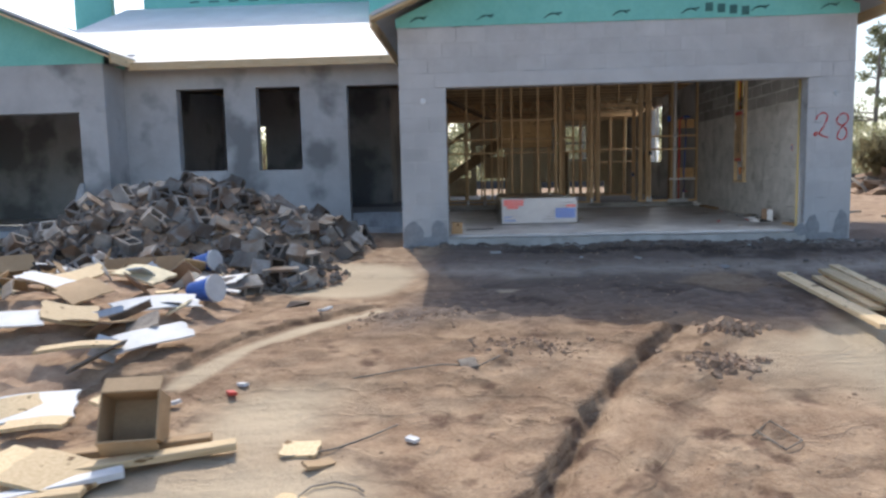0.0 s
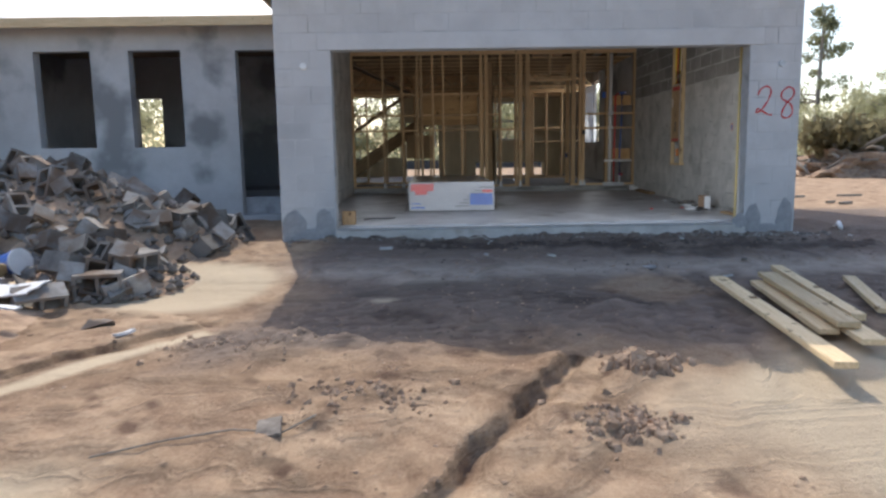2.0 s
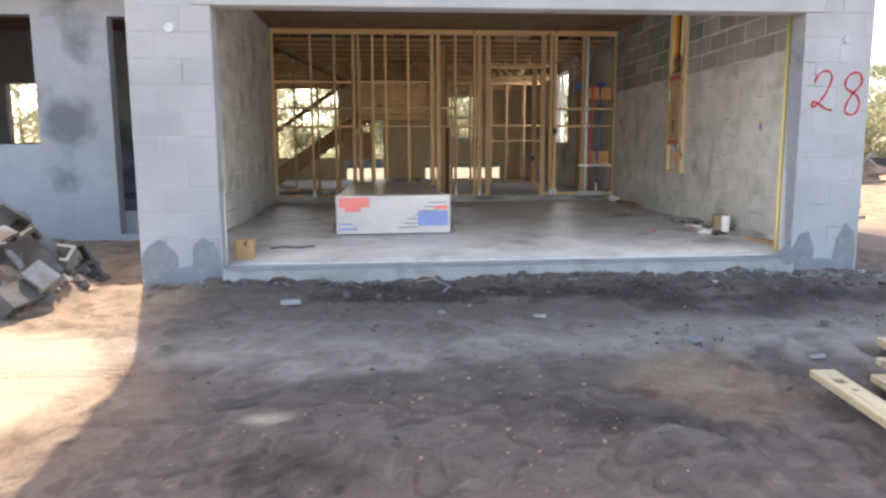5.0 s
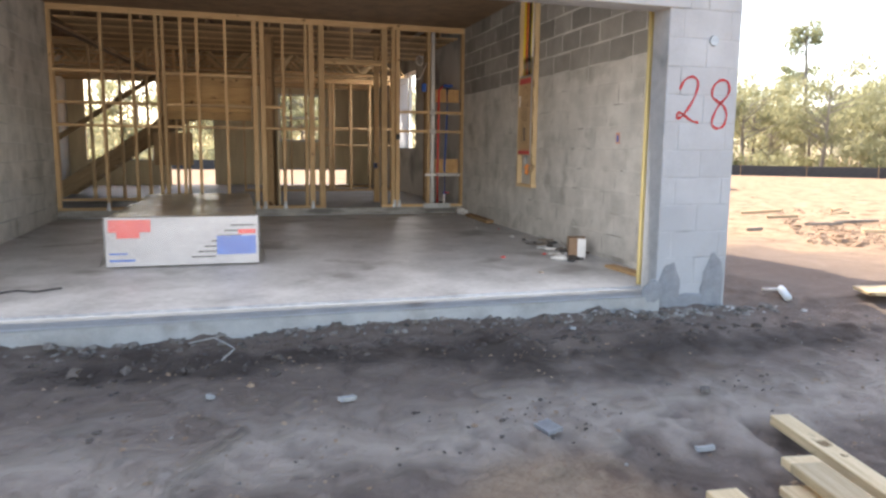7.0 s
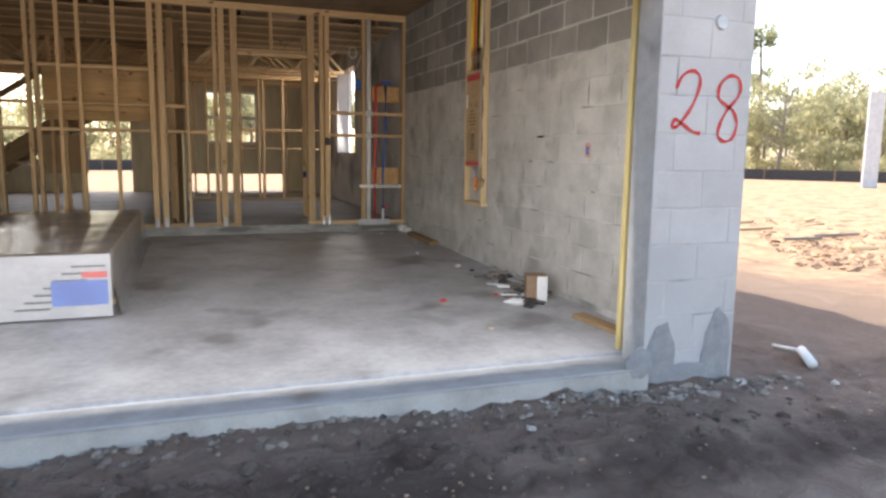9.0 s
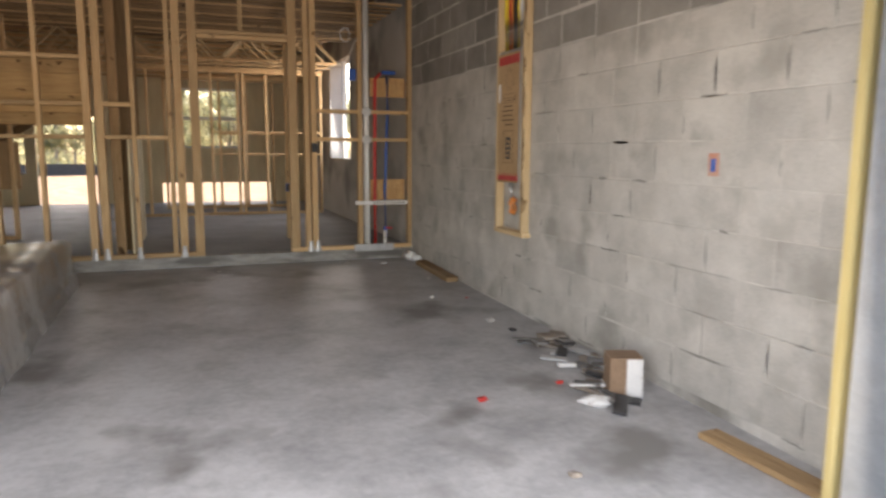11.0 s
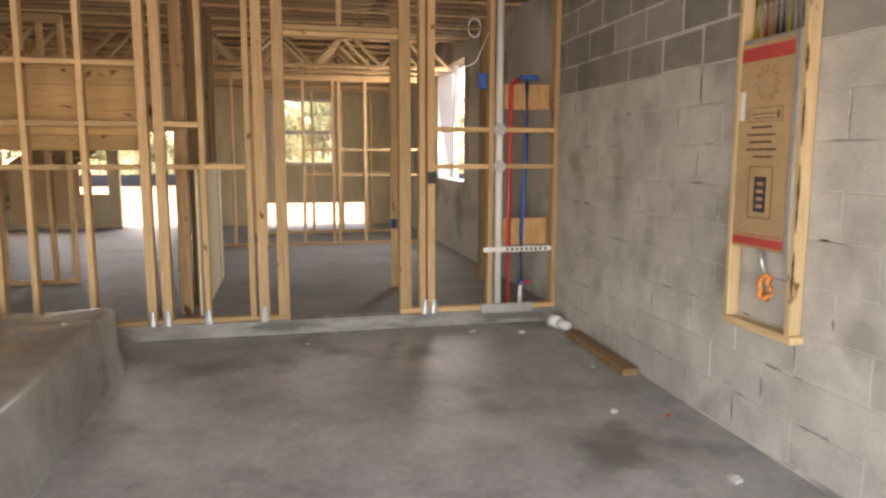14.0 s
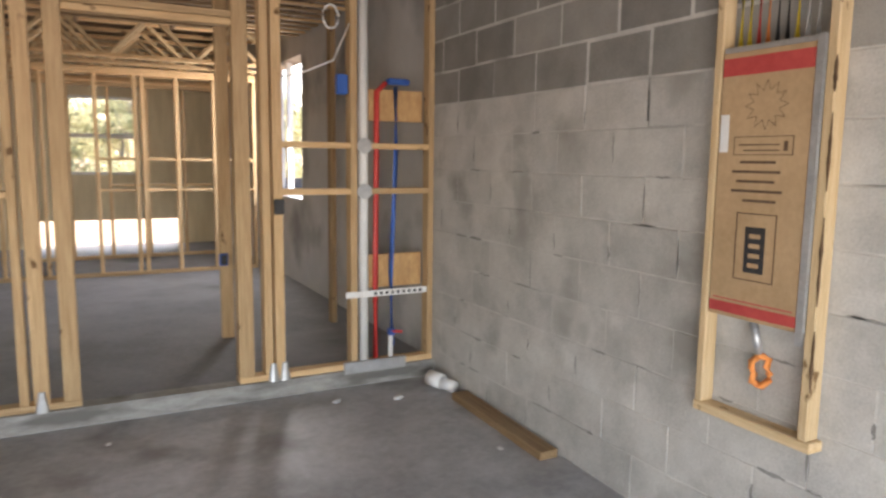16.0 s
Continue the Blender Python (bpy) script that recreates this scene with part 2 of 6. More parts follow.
def mud_at(x, y):
    """Where the soil is dark and damp, 0 to 1."""
    n = noise.noise((x * 0.8, y * 0.8, 5.0)) * 0.6 + noise.noise((x * 2.6, y * 2.6, 8.0)) * 0.3
    a = smooth(-0.5, 0.5, min((x + 0.4) * 1.2, (y - 6.6) * 0.9, (9.0 - x) * 0.4, (14 - y) * 0.5) + n)
    return a * (1 - 0.75 * smooth(0.1, 0.5, 0.8 - math.hypot((x - 2.7) / 0.8, (y - 8.15) / 0.8) + n * 0.8))


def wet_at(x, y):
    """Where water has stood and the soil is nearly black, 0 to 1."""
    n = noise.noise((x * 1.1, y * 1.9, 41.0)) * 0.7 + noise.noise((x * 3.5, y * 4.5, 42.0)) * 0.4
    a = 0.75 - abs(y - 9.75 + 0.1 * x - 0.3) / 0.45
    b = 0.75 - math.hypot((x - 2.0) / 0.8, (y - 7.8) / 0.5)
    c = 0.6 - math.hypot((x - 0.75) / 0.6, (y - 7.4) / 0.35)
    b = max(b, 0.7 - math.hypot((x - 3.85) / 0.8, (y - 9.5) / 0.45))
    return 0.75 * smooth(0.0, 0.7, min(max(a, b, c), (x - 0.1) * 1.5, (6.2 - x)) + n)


def ground_z(x, y, fine=True):
    z = ramp_at(y, RISE)
    far = smooth(14, 40, math.hypot(x - 2, y - 6))
    if y > 6 and abs(x) > 7:
        z += 0.12 * noise.noise((x * 0.15, y * 0.15, 1.0)) * (1 - far)
    z += 0.05 * noise.noise((x * 0.45, y * 0.45, 3.0)) * (1 - far)
    if not fine:
        return z
    s = silt_at(x, y)
    rough = (1 - 0.9 * s)
    z += rough * (0.030 * noise.noise((x * 1.7, y * 1.7, 7.0)) + 0.020 * noise.noise((x * 4.5, y * 4.5, 9.0)))
    lump = noise.noise((x * 6, y * 6, 4.0))
    patchy = smooth(-0.15, 0.35, noise.noise((x * 1.1, y * 1.1, 15.0)))
    ridge = 1 - abs(noise.noise((x * 3.1, y * 3.1, 14.0))) * 2.2
    z += rough * (0.014 * lump + patchy * (0.05 * max(0.0, lump - 0.22) + 0.016 * max(0.0, ridge) + 0.014 * noise.noise((x * 13, y * 13, 6.0))))
    d, u = beside(x, y, RUT)
    if 0 < u < 1:
        wob = 0.05 * noise.noise((x * 3, y * 3, 11.0)) + 0.03 * noise.noise((x * 9, y * 9, 11.0))
        e = d + wob
        z += 0.03 * smooth(-0.5, -0.02, e) * (1 - smooth(-0.02, 0.03, e))
        z -= (0.065 + 0.04 * noise.noise((x * 2, y * 2, 17.0))) * smooth(-0.015, 0.02, e) * (1 - smooth(0.04, 0.17, e)) * smooth(0, 0.06, u) * (0.45 + 0.55 * smooth(-0.25, 0.05, noise.noise((u * 9, 3.0, 1.0))))
        z += 0.035 * smooth(0.3, 0.42, e) * (1 - smooth(0.45, 0.6, e))
    d, u = beside(x, y, WASH)
    if 0 < u < 1:
        e = -d + 0.09 * noise.noise((x * 2.5, y * 2.5, 12.0)) + 0.05 * noise.noise((x * 8, y * 8, 12.0))
        z += 0.05 * smooth(-0.015, 0.02, e) * (1 - smooth(0.2, 0.9, e))
    if 0 < x < 1.9 and 7.7 < y < 9.4:
        d, u = beside(x, y, LEDGE)
        e = -d + 0.05 * noise.noise((x * 5, y * 5, 31.0)) + 0.02 * noise.noise((x * 14, y * 14, 31.0))
        if 0 < u < 1:
            z += 0.045 * smooth(-0.012, 0.018, e) * (1 - smooth(0.15, 0.6, e)) * smooth(0, 0.1, u) * (1 - smooth(0.9, 1, u))
    # tyre tracks in the damp soil
    if 2.0 < x < 5 and 5.5 < y < 9.5:
        w = math.sin((x - 3.2 - 0.18 * (y - 7)) * 17) * smooth(0.75, 0.35, abs(x - 3.35 - 0.18 * (y - 7)))
        z += 0.02 * w * (0.6 + 0.8 * noise.noise((x, y * 2, 19.0)))
    wet = mud_at(x, y)
    if wet > 0.05:
        q = noise.noise((x * 2.3, y * 2.3, 23.0))
        z += wet * rough * (0.042 * max(0.0, q) + 0.032 * abs(noise.noise((x * 5.2, y * 4.1, 24.0))) + 0.026 * noise.noise((x * 11, y * 11, 25.0)) + 0.03 * max(0.0, 0.25 - abs(noise.noise((x * 1.6, y * 3.2, 27.0)))))
    return z


def axis(lo, hi, step, far_lo, far_hi):
    mid = list(np.arange(lo, hi + 1e-6, step))
    out, s, v = [], step, hi
    while v < far_hi:
        s = min(s * 1.3, 60)
        v += s
        out.append(v)
    back, s, v = [], step, lo
    while v > far_lo:
        s = min(s * 1.3, 60)
        v -= s
        back.append(v)
    return back[::-1] + mid + out


def build_ground():
    xs, ys = axis(-4.6, 6.0, 0.036, -900, 900), axis(1.8, 10.5, 0.036, -400, 900)
    verts, silt, mud, wet = [], [], [], []
    for y in ys:
        for x in xs:
            near = -12 < x < 16 and -6 < y < 18
            verts.append((x, y, ground_z(x, y, near)))
            silt.append(silt_at(x, y) if near else 0.0)
            mud.append(mud_at(x, y) if near else 0.0)
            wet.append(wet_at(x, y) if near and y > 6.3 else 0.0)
    nx = len(xs)
    faces = [(j * nx + i, j * nx + i + 1, (j + 1) * nx + i + 1, (j + 1) * nx + i) for j in range(len(ys) - 1) for i in range(nx - 1)]
    me = bpy.data.meshes.new("ground")
    me.from_pydata(verts, [], faces)
    for key, vals in (("silt", silt), ("mud", mud), ("wet", wet)):
        at = me.attributes.new(key, "FLOAT", "POINT")
        at.data.foreach_set("value", vals)
    me.polygons.foreach_set("use_smooth", [True] * len(faces))
    m = mat("site_soil", (0.25, 0.158, 0.10), (0.49, 0.35, 0.23), 0.95, 2.6, 45, 1.0, 0.03, c=(0.17, 0.105, 0.07), c_scale=3.4, c_edge=(0.58, 0.68), spec=0.2)
    n, l = m.node_tree.nodes, m.node_tree.links
    bsdf = n["Principled BSDF"]
    col = bsdf.inputs["Base Color"].links[0].from_socket
    bump = bsdf.inputs["Normal"].links[0].from_node
    lumps = n.new("ShaderNodeTexNoise")
    lumps.inputs["Scale"].default_value, lumps.inputs["Detail"].default_value, lumps.inputs["Roughness"].default_value = 11, 9, 0.7
    bump2 = n.new("ShaderNodeBump")
    bump2.inputs["Strength"].default_value, bump2.inputs["Distance"].default_value = 1.0, 0.07
    l.new(lumps.outputs["Fac"], bump2.inputs["Height"])
    l.new(bump.outputs["Normal"], bump2.inputs["Normal"])
    l.new(bump2.outputs["Normal"], bsdf.inputs["Normal"])
    grain = n.new("ShaderNodeTexNoise")
    grain.inputs["Scale"].default_value, grain.inputs["Detail"].default_value, grain.inputs["Roughness"].default_value = 2.6, 12, 0.66
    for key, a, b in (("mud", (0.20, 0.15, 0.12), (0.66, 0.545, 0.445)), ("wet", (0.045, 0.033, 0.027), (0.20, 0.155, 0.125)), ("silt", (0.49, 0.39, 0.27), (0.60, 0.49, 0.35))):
        at = n.new("ShaderNodeAttribute")
        at.attribute_name = key
        rp = n.new("ShaderNodeValToRGB")
        rp.color_ramp.elements[0].position, rp.color_ramp.elements[1].position = (0.40, 0.62) if key == "mud" else (0.38, 0.62)
        rp.color_ramp.elements[0].color, rp.color_ramp.elements[1].color = (*a, 1), (*b, 1)
        l.new(grain.outputs["Fac"], rp.inputs["Fac"])
        mx = n.new("ShaderNodeMix")
        mx.data_type = "RGBA"
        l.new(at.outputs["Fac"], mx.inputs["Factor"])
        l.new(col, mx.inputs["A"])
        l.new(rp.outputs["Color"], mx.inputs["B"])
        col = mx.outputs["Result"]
    specks = n.new("ShaderNodeTexNoise")
    specks.inputs["Scale"].default_value, specks.inputs["Detail"].default_value, specks.inputs["Roughness"].default_value = 7.0, 8, 0.62
    edge = n.new("ShaderNodeMapRange")
    edge.inputs["From Min"].default_value, edge.inputs["From Max"].default_value = 0.53, 0.66
    edge.inputs["To Max"].default_value = 0.55
    l.new(specks.outputs["Fac"], edge.inputs["Value"])
    less = n.new("ShaderNodeMath")
    less.operation = "MULTIPLY"
    dry = n.new("ShaderNodeMapRange")
    dry.inputs["To Min"].default_value, dry.inputs["To Max"].default_value = 1.0, 0.1
    l.new(at.outputs["Fac"], dry.inputs["Value"])
    l.new(edge.outputs["Result"], less.inputs[0])
    l.new(dry.outputs["Result"], less.inputs[1])
    clod_mix = n.new("ShaderNodeMix")
    clod_mix.data_type = "RGBA"
    clod_mix.blend_type = "MULTIPLY"
    l.new(less.outputs[0], clod_mix.inputs["Factor"])
    l.new(col, clod_mix.inputs["A"])
    clod_mix.inputs["B"].default_value = (0.40, 0.34, 0.30, 1)
    l.new(clod_mix.outputs["Result"], bsdf.inputs["Base Color"])
    me.materials.append(m)
    return tagged(new("ground", me), "sandy churned building-site soil with wheel ruts", "ground", kind="structure")


build_ground()

# ---- the garage ----
FRONT, BACK, LEFT, RIGHT, HEAD, PLATE = 10.40, 16.33, -0.68, 5.045, 2.68, 3.50
JAMB_L, JAMB_R, OUT_L, OUT_R = -0.25, 4.67, -0.90, 5.285

BRICKS = {}


def block_mesh(length, height, material, name="block"):
    key = (round(length, 3), round(height, 3), material.name)
    if key not in BRICKS:
        a, b, e, d = length / 2, height / 2, 0.004, 0.03
        vs = [(-a, 0, -b), (a, 0, -b), (a, 0, b), (-a, 0, b)]
        vs = [(x, d, z) for x, _, z in vs] + [(x, e * 0.7, z) for x, _, z in vs] + [(x - math.copysign(e, x), 0, z - math.copysign(e, z)) for x, _, z in vs]
        fs = [(i, (i + 1) % 4, (i + 1) % 4 + 4, i + 4) for i in range(4)] + [(i + 4, (i + 1) % 4 + 4, (i + 1) % 4 + 8, i + 8) for i in range(4)] + [(8, 9, 10, 11)]
        me = bpy.data.meshes.new(name)
        me.from_pydata(vs, [], fs)
        me.materials.append(material)
        BRICKS[key] = me
    return BRICKS[key]


def lay_blocks(parent, origin, turn, length, z0, z1, material, gaps=(), seed=0, joint=0.009):
    """Facing blocks in running bond along a wall whose face looks along -y of the turned frame; gaps: (u0, u1, z0, z1) left open."""
    rng = random.Random(seed)
    base = Matrix.Translation(origin) @ pose(0, 0, 0, 0, 0, turn)
    z, course = z0, 0
    while z < z1 - 0.03:
        h = min(0.203, z1 - z)
        cuts = {0.0, length}
        for u0, u1, g0, g1 in gaps:
            if g0 < z + h - 0.02 and g1 > z + 0.02:
                cuts |= {max(0, u0), min(length, u1)}
        u = -0.2032 * (course % 2)
        while u < length:
            if all(abs(u - k) > 0.07 for k in cuts) and u > 0:
                cuts.add(round(u, 3))
            u += 0.4064
        cs = sorted(cuts)
        for a, b in zip(cs, cs[1:]):
            mid = (a + b) / 2
            if b - a < 0.03 or any(u0 - 0.001 <= mid <= u1 + 0.001 and g0 < z + h - 0.02 and g1 > z + 0.02 for u0, u1, g0, g1 in gaps):
                continue
            out = rng.uniform(-0.0005, 0.0022)
            j = joint * rng.choice((0.3, 0.6, 1.0, 1.5))
            m = base @ Matrix.Translation((mid, out - 0.003, z + h / 2)) @ pose(0, 0, 0, rng.uniform(-0.3, 0.3), rng.uniform(-0.15, 0.15), rng.uniform(-0.2, 0.2))
            part("block", block_mesh(b - a - j, h - j, material), material, parent, "", m)
        z += h
        course += 1


bm = bmesh.new()
add_box(bm, OUT_L, FRONT, 0.2, JAMB_L, FRONT + 0.2, PLATE)
add_box(bm, JAMB_R, FRONT, 0.2, OUT_R, FRONT + 0.2, PLATE)
add_box(bm, JAMB_L, FRONT, HEAD, JAMB_R, FRONT + 0.2, PLATE)
WALL_FRONT = tagged(part("wall_garage_front", bm, MORTAR), "grey concrete block garage front with a wide door opening", "wall", kind="structure")
box("lintel", -0.40, FRONT - 0.014, HEAD - 0.004, JAMB_R + 0.16, FRONT + 0.1, 2.87, LINTEL, WALL_FRONT, "pale precast concrete lintel", 0.006)
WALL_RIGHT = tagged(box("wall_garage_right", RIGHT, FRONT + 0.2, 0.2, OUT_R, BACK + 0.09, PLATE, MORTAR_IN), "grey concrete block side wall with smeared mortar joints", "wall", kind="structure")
WALL_LEFT = tagged(box("wall_garage_left", OUT_L, FRONT + 0.2, 0.2, LEFT, BACK + 0.09, PLATE, STUCCO), "grey concrete block side wall of the garage", "wall", kind="structure")

# garage slab, falling a little to the door
bm = bmesh.new()
vs = [bm.verts.new(v) for v in ((LEFT, FRONT + 0.2, 0.602), (JAMB_L, FRONT + 0.2, 0.602), (JAMB_R, FRONT + 0.2, 0.602), (RIGHT, FRONT + 0.2, 0.602), (RIGHT, BACK - 0.07, 0.679), (LEFT, BACK - 0.07, 0.679))]
top = bm.faces.new(vs)
ex = bmesh.ops.extrude_face_region(bm, geom=[top])
for v in [g for g in ex["geom"] if isinstance(g, bmesh.types.BMVert)]:
    v.co.z = 0.25
bmesh.ops.recalc_face_normals(bm, faces=bm.faces)
FLOOR_G = tagged(part("floor_garage", bm, SLAB), "smooth grey concrete garage slab with stains", "floor", kind="structure")
THRESH = tagged(box("threshold", JAMB_L, FRONT - 0.07, 0.25, JAMB_R, FRONT + 0.197, 0.580, PAST, None, "", 0.012), "pale rough concrete threshold strip before the slab", "threshold", kind="structure")
# paler, uneven strips along both edges of the threshold
for y, z, w in ((FRONT - 0.066, 0.581, 0.016), (FRONT + 0.19, 0.581, 0.012)):
    bm = bmesh.new()
    pts = [(JAMB_L + 0.02 + 4.88 * i / 60, w * (0.6 + 0.5 * noise.noise((i * 0.6, y, 3.0)))) for i in range(61)]
    low = [bm.verts.new((x, y - h, z)) for x, h in pts]
    high = [bm.verts.new((x, y + h, z + 0.003)) for x, h in pts]
    for i in range(60):
        bm.faces.new((low[i], low[i + 1], high[i + 1], high[i]))
    part("worn_edge", bm, LINTEL, THRESH, "pale concrete arris")
tagged(box("curb", LEFT, BACK - 0.07, 0.3, RIGHT, BACK + 0.045, 0.785, CURB), "rough concrete curb under the stud wall", "curb", kind="structure")

# gable roof over the garage
GX, GZ, RIDGE_X = -1.22, 3.50, 2.19
PITCH = 0.42


def gable_roof(name, x0, x1, y0, y1, z_eave, material, label):
    """A pitched roof with its ridge along y, a sheathed underside and boards on its rakes and eaves."""
    xm = (x0 + x1) / 2
    zr = z_eave + PITCH * (xm - x0)
    roof = thing(name, (xm, y0, z_eave), label, "roof", kind="structure")
    for xa, xb in ((x0, xm), (x1, xm)):
        bm = bmesh.new()
        v = [bm.verts.new(p) for p in ((xa, y0, z_eave), (xb, y0, zr), (xb, y1, zr), (xa, y1, z_eave), (xa, y0, z_eave + 0.05), (xb, y0, zr + 0.05), (xb, y1, zr + 0.05), (xa, y1, z_eave + 0.05))]
        for f in ((0, 1, 2, 3), (4, 5, 6, 7), (0, 1, 5, 4), (1, 2, 6, 5), (2, 3, 7, 6), (3, 0, 4, 7)):
            bm.faces.new([v[i] for i in f])
        bmesh.ops.recalc_face_normals(bm, faces=bm.faces)
        part("roof_slope", bm, material, roof)
        stick("rake_board", (xa, y0 - 0.02, z_eave - 0.06), (xb, y0 - 0.02, zr - 0.06), 0.17, 0.036, LUMBER, roof, "pale wooden rake board")
        stick("eave_board", (xa, y0, z_eave - 0.06), (xa, y1, z_eave - 0.06), 0.036, 0.17, LUMBER, roof)
    return roof


gable_roof("roof_garage", GX, 2 * RIDGE_X - GX, FRONT - 0.32, 17.3, 3.60, ROOF_GREY, "low gable roof with pale rake boards")
bm = bmesh.new()
v = [bm.verts.new(p) for p in ((OUT_L - 0.02, FRONT - 0.012, PLATE), (OUT_R + 0.02, FRONT - 0.012, PLATE), (OUT_R + 0.02, FRONT - 0.012, 3.62), (RIDGE_X, FRONT - 0.012, 5.02), (OUT_L - 0.02, FRONT - 0.012, 3.62))]
f = bm.faces.new(v)
r = bmesh.ops.extrude_face_region(bm, geom=[f])
bmesh.ops.translate(bm, vec=(0, 0.05, 0), verts=[g for g in r["geom"] if isinstance(g, bmesh.types.BMVert)])
bmesh.ops.recalc_face_normals(bm, faces=bm.faces)
GABLE = tagged(part("gable_sheathing", bm, SHEATH), "sea-green coated sheathing filling the gable", "wall", kind="structure")
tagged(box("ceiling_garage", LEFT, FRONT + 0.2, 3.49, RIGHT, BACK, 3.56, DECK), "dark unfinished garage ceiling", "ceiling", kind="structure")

# ---- the house behind: floor, outer walls, upper floor ----
HF = 0.785
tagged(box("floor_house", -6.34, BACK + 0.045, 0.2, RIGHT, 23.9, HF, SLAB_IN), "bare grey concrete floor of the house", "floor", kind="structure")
tagged(box("floor_front_room", -6.35, 13.92, 0.2, OUT_L, BACK + 0.045, HF, SLAB), "bare grey concrete floor of the front room", "floor", kind="structure")


def holed_wall(name, x0, x1, y0, y1, z0, z1, holes, material, label):
    """A wall along x with real openings: (x0, x1, z0, z1)."""
    bm = bmesh.new()
    xs = sorted({x0, x1, *[h[0] for h in holes], *[h[1] for h in holes]})
    for a, b in zip(xs, xs[1:]):
        spans, z = [], z0
        for h in sorted((h for h in holes if h[0] <= a + 1e-6 and h[1] >= b - 1e-6), key=lambda h: h[2]):
            if h[2] > z:
                spans.append((z, h[2]))
            z = h[3]
        if z < z1:
            spans.append((z, z1))
        for c, d in spans:
            add_box(bm, a, y0, c, b, y1, d)
    return tagged(part(name, bm, material), label, "wall", kind="structure")


WALL_LEFT_HOUSE = holed_wall("wall_house_front", -6.75, OUT_L, 13.72, 13.92, 0.1, 3.6, [(-5.495, -4.58, 1.65, 3.195), (-3.97, -3.13, 1.64, 3.195), (-2.245, -1.0, 0.5, 3.18)], STUCCO, "grey concrete block house front with unglazed openings")
FAR = 23.70
holed_wall("wall_house_middle", -6.35, -2.0, 18.4, 18.6, 0.1, 3.9, [(-5.82, -5.23, 1.72, 2.81)], STUCCO, "grey block wall with a small window opening")
tagged(box("wall_house_return", -2.2, 18.6, 0.1, -2.0, FAR + 0.2, 3.9, STUCCO), "grey block return wall", "wall", kind="structure")
holed_wall("wall_house_back", -2.0, 5.26, FAR, FAR + 0.12, 0.1, 3.9, [(-1.64, -0.02, 1.36, 3.19), (0.16, 1.15, HF, 2.41), (2.29, 4.34, HF, 1.173), (2.675, 3.785, 1.846, 3.0)], PLY, "pale sheathed back wall with window openings")
bm = bmesh.new()
for a, b, c, d in ((BACK + 0.09, 19.35, 0.1, 3.9), (19.35, 20.85, 0.1, 1.70), (19.35, 20.85, 3.2, 3.9), (20.85, FAR, 0.1, 3.9)):
    add_box(bm, RIGHT, a, c, RIGHT + 0.22, b, d)
tagged(part("wall_house_right", bm, STUCCO), "grey block side wall of the house with a window opening", "wall", kind="structure")
tagged(box("wall_house_left", -6.55, 13.92, 0.1, -6.35, 18.6, 3.9, STUCCO), "grey block party wall", "wall", kind="structure")
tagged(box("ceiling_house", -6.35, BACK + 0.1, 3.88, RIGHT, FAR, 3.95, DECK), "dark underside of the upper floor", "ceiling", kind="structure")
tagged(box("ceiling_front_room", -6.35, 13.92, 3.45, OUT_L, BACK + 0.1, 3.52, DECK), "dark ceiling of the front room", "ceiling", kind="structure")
# unseen board added behind the house to block sun at the back openings
tagged(box("roof_eave", -2.1, FAR + 0.121, 3.6, 5.1, FAR + 2.5, 3.74, DECK), "added dark board that keeps sun off the house floor", "roof", kind="structure")
# upper storey
holed_wall("wall_upper_left", -10.3, -2.25, 18.9, 19.1, 3.9, 7.4, [(-9.32, -8.44, 5.57, 6.76)], SHEATH, "sea-green sheathed upper storey wall with a window opening")
tagged(box("wall_upper_right", -2.2, 16.7, 3.95, 5.2, 16.9, 7.4, SHEATH), "sea-green sheathed upper storey wall", "wall", kind="structure")
tagged(box("wall_upper_step", -2.2, 16.9, 3.95, -2.0, 18.9, 7.4, SHEATH), "sea-green sheathed return of the upper storey", "wall", kind="structure")
bm = bmesh.new()
add_box(bm, -10.6, 18.6, 7.4, 5.4, 24.4, 7.5)
add_box(bm, -2.4, 16.4, 7.4, 5.4, 18.6, 7.5)
tagged(part("roof_upper", bm, ROOF_GREY), "flat-lying upper roof deck", "roof", kind="structure")


def lean_roof(name, x0, x1, y0, z0, y1, z1, material, label):
    bm = bmesh.new()
    v = [bm.verts.new(p) for p in ((x0, y0, z0), (x1, y0, z0), (x1, y1, z1), (x0, y1, z1), (x0, y0, z0 - 0.04), (x1, y0, z0 - 0.04), (x1, y1, z1 - 0.04), (x0, y1, z1 - 0.04))]
    for f in ((0, 1, 2, 3), (4, 5, 6, 7), (0, 1, 5, 4), (1, 2, 6, 5), (2, 3, 7, 6), (3, 0, 4, 7)):
        bm.faces.new([v[i] for i in f])
    bmesh.ops.recalc_face_normals(bm, faces=bm.faces)
    return tagged(part(name, bm, material), label, "roof", kind="structure")


lean_roof("roof_porch", -8.9, -1.1, 13.37, 3.64, 18.9, 3.64 + 5.53 * PITCH, ROOF_WHITE, "low roof under bright white underlayment")
tagged(stick("fascia", (-6.2, 13.35, 3.58), (-1.08, 13.35, 3.58), 0.036, 0.15, LUMBER, None), "pale wooden fascia board under the roof edge", "fascia", kind="structure")

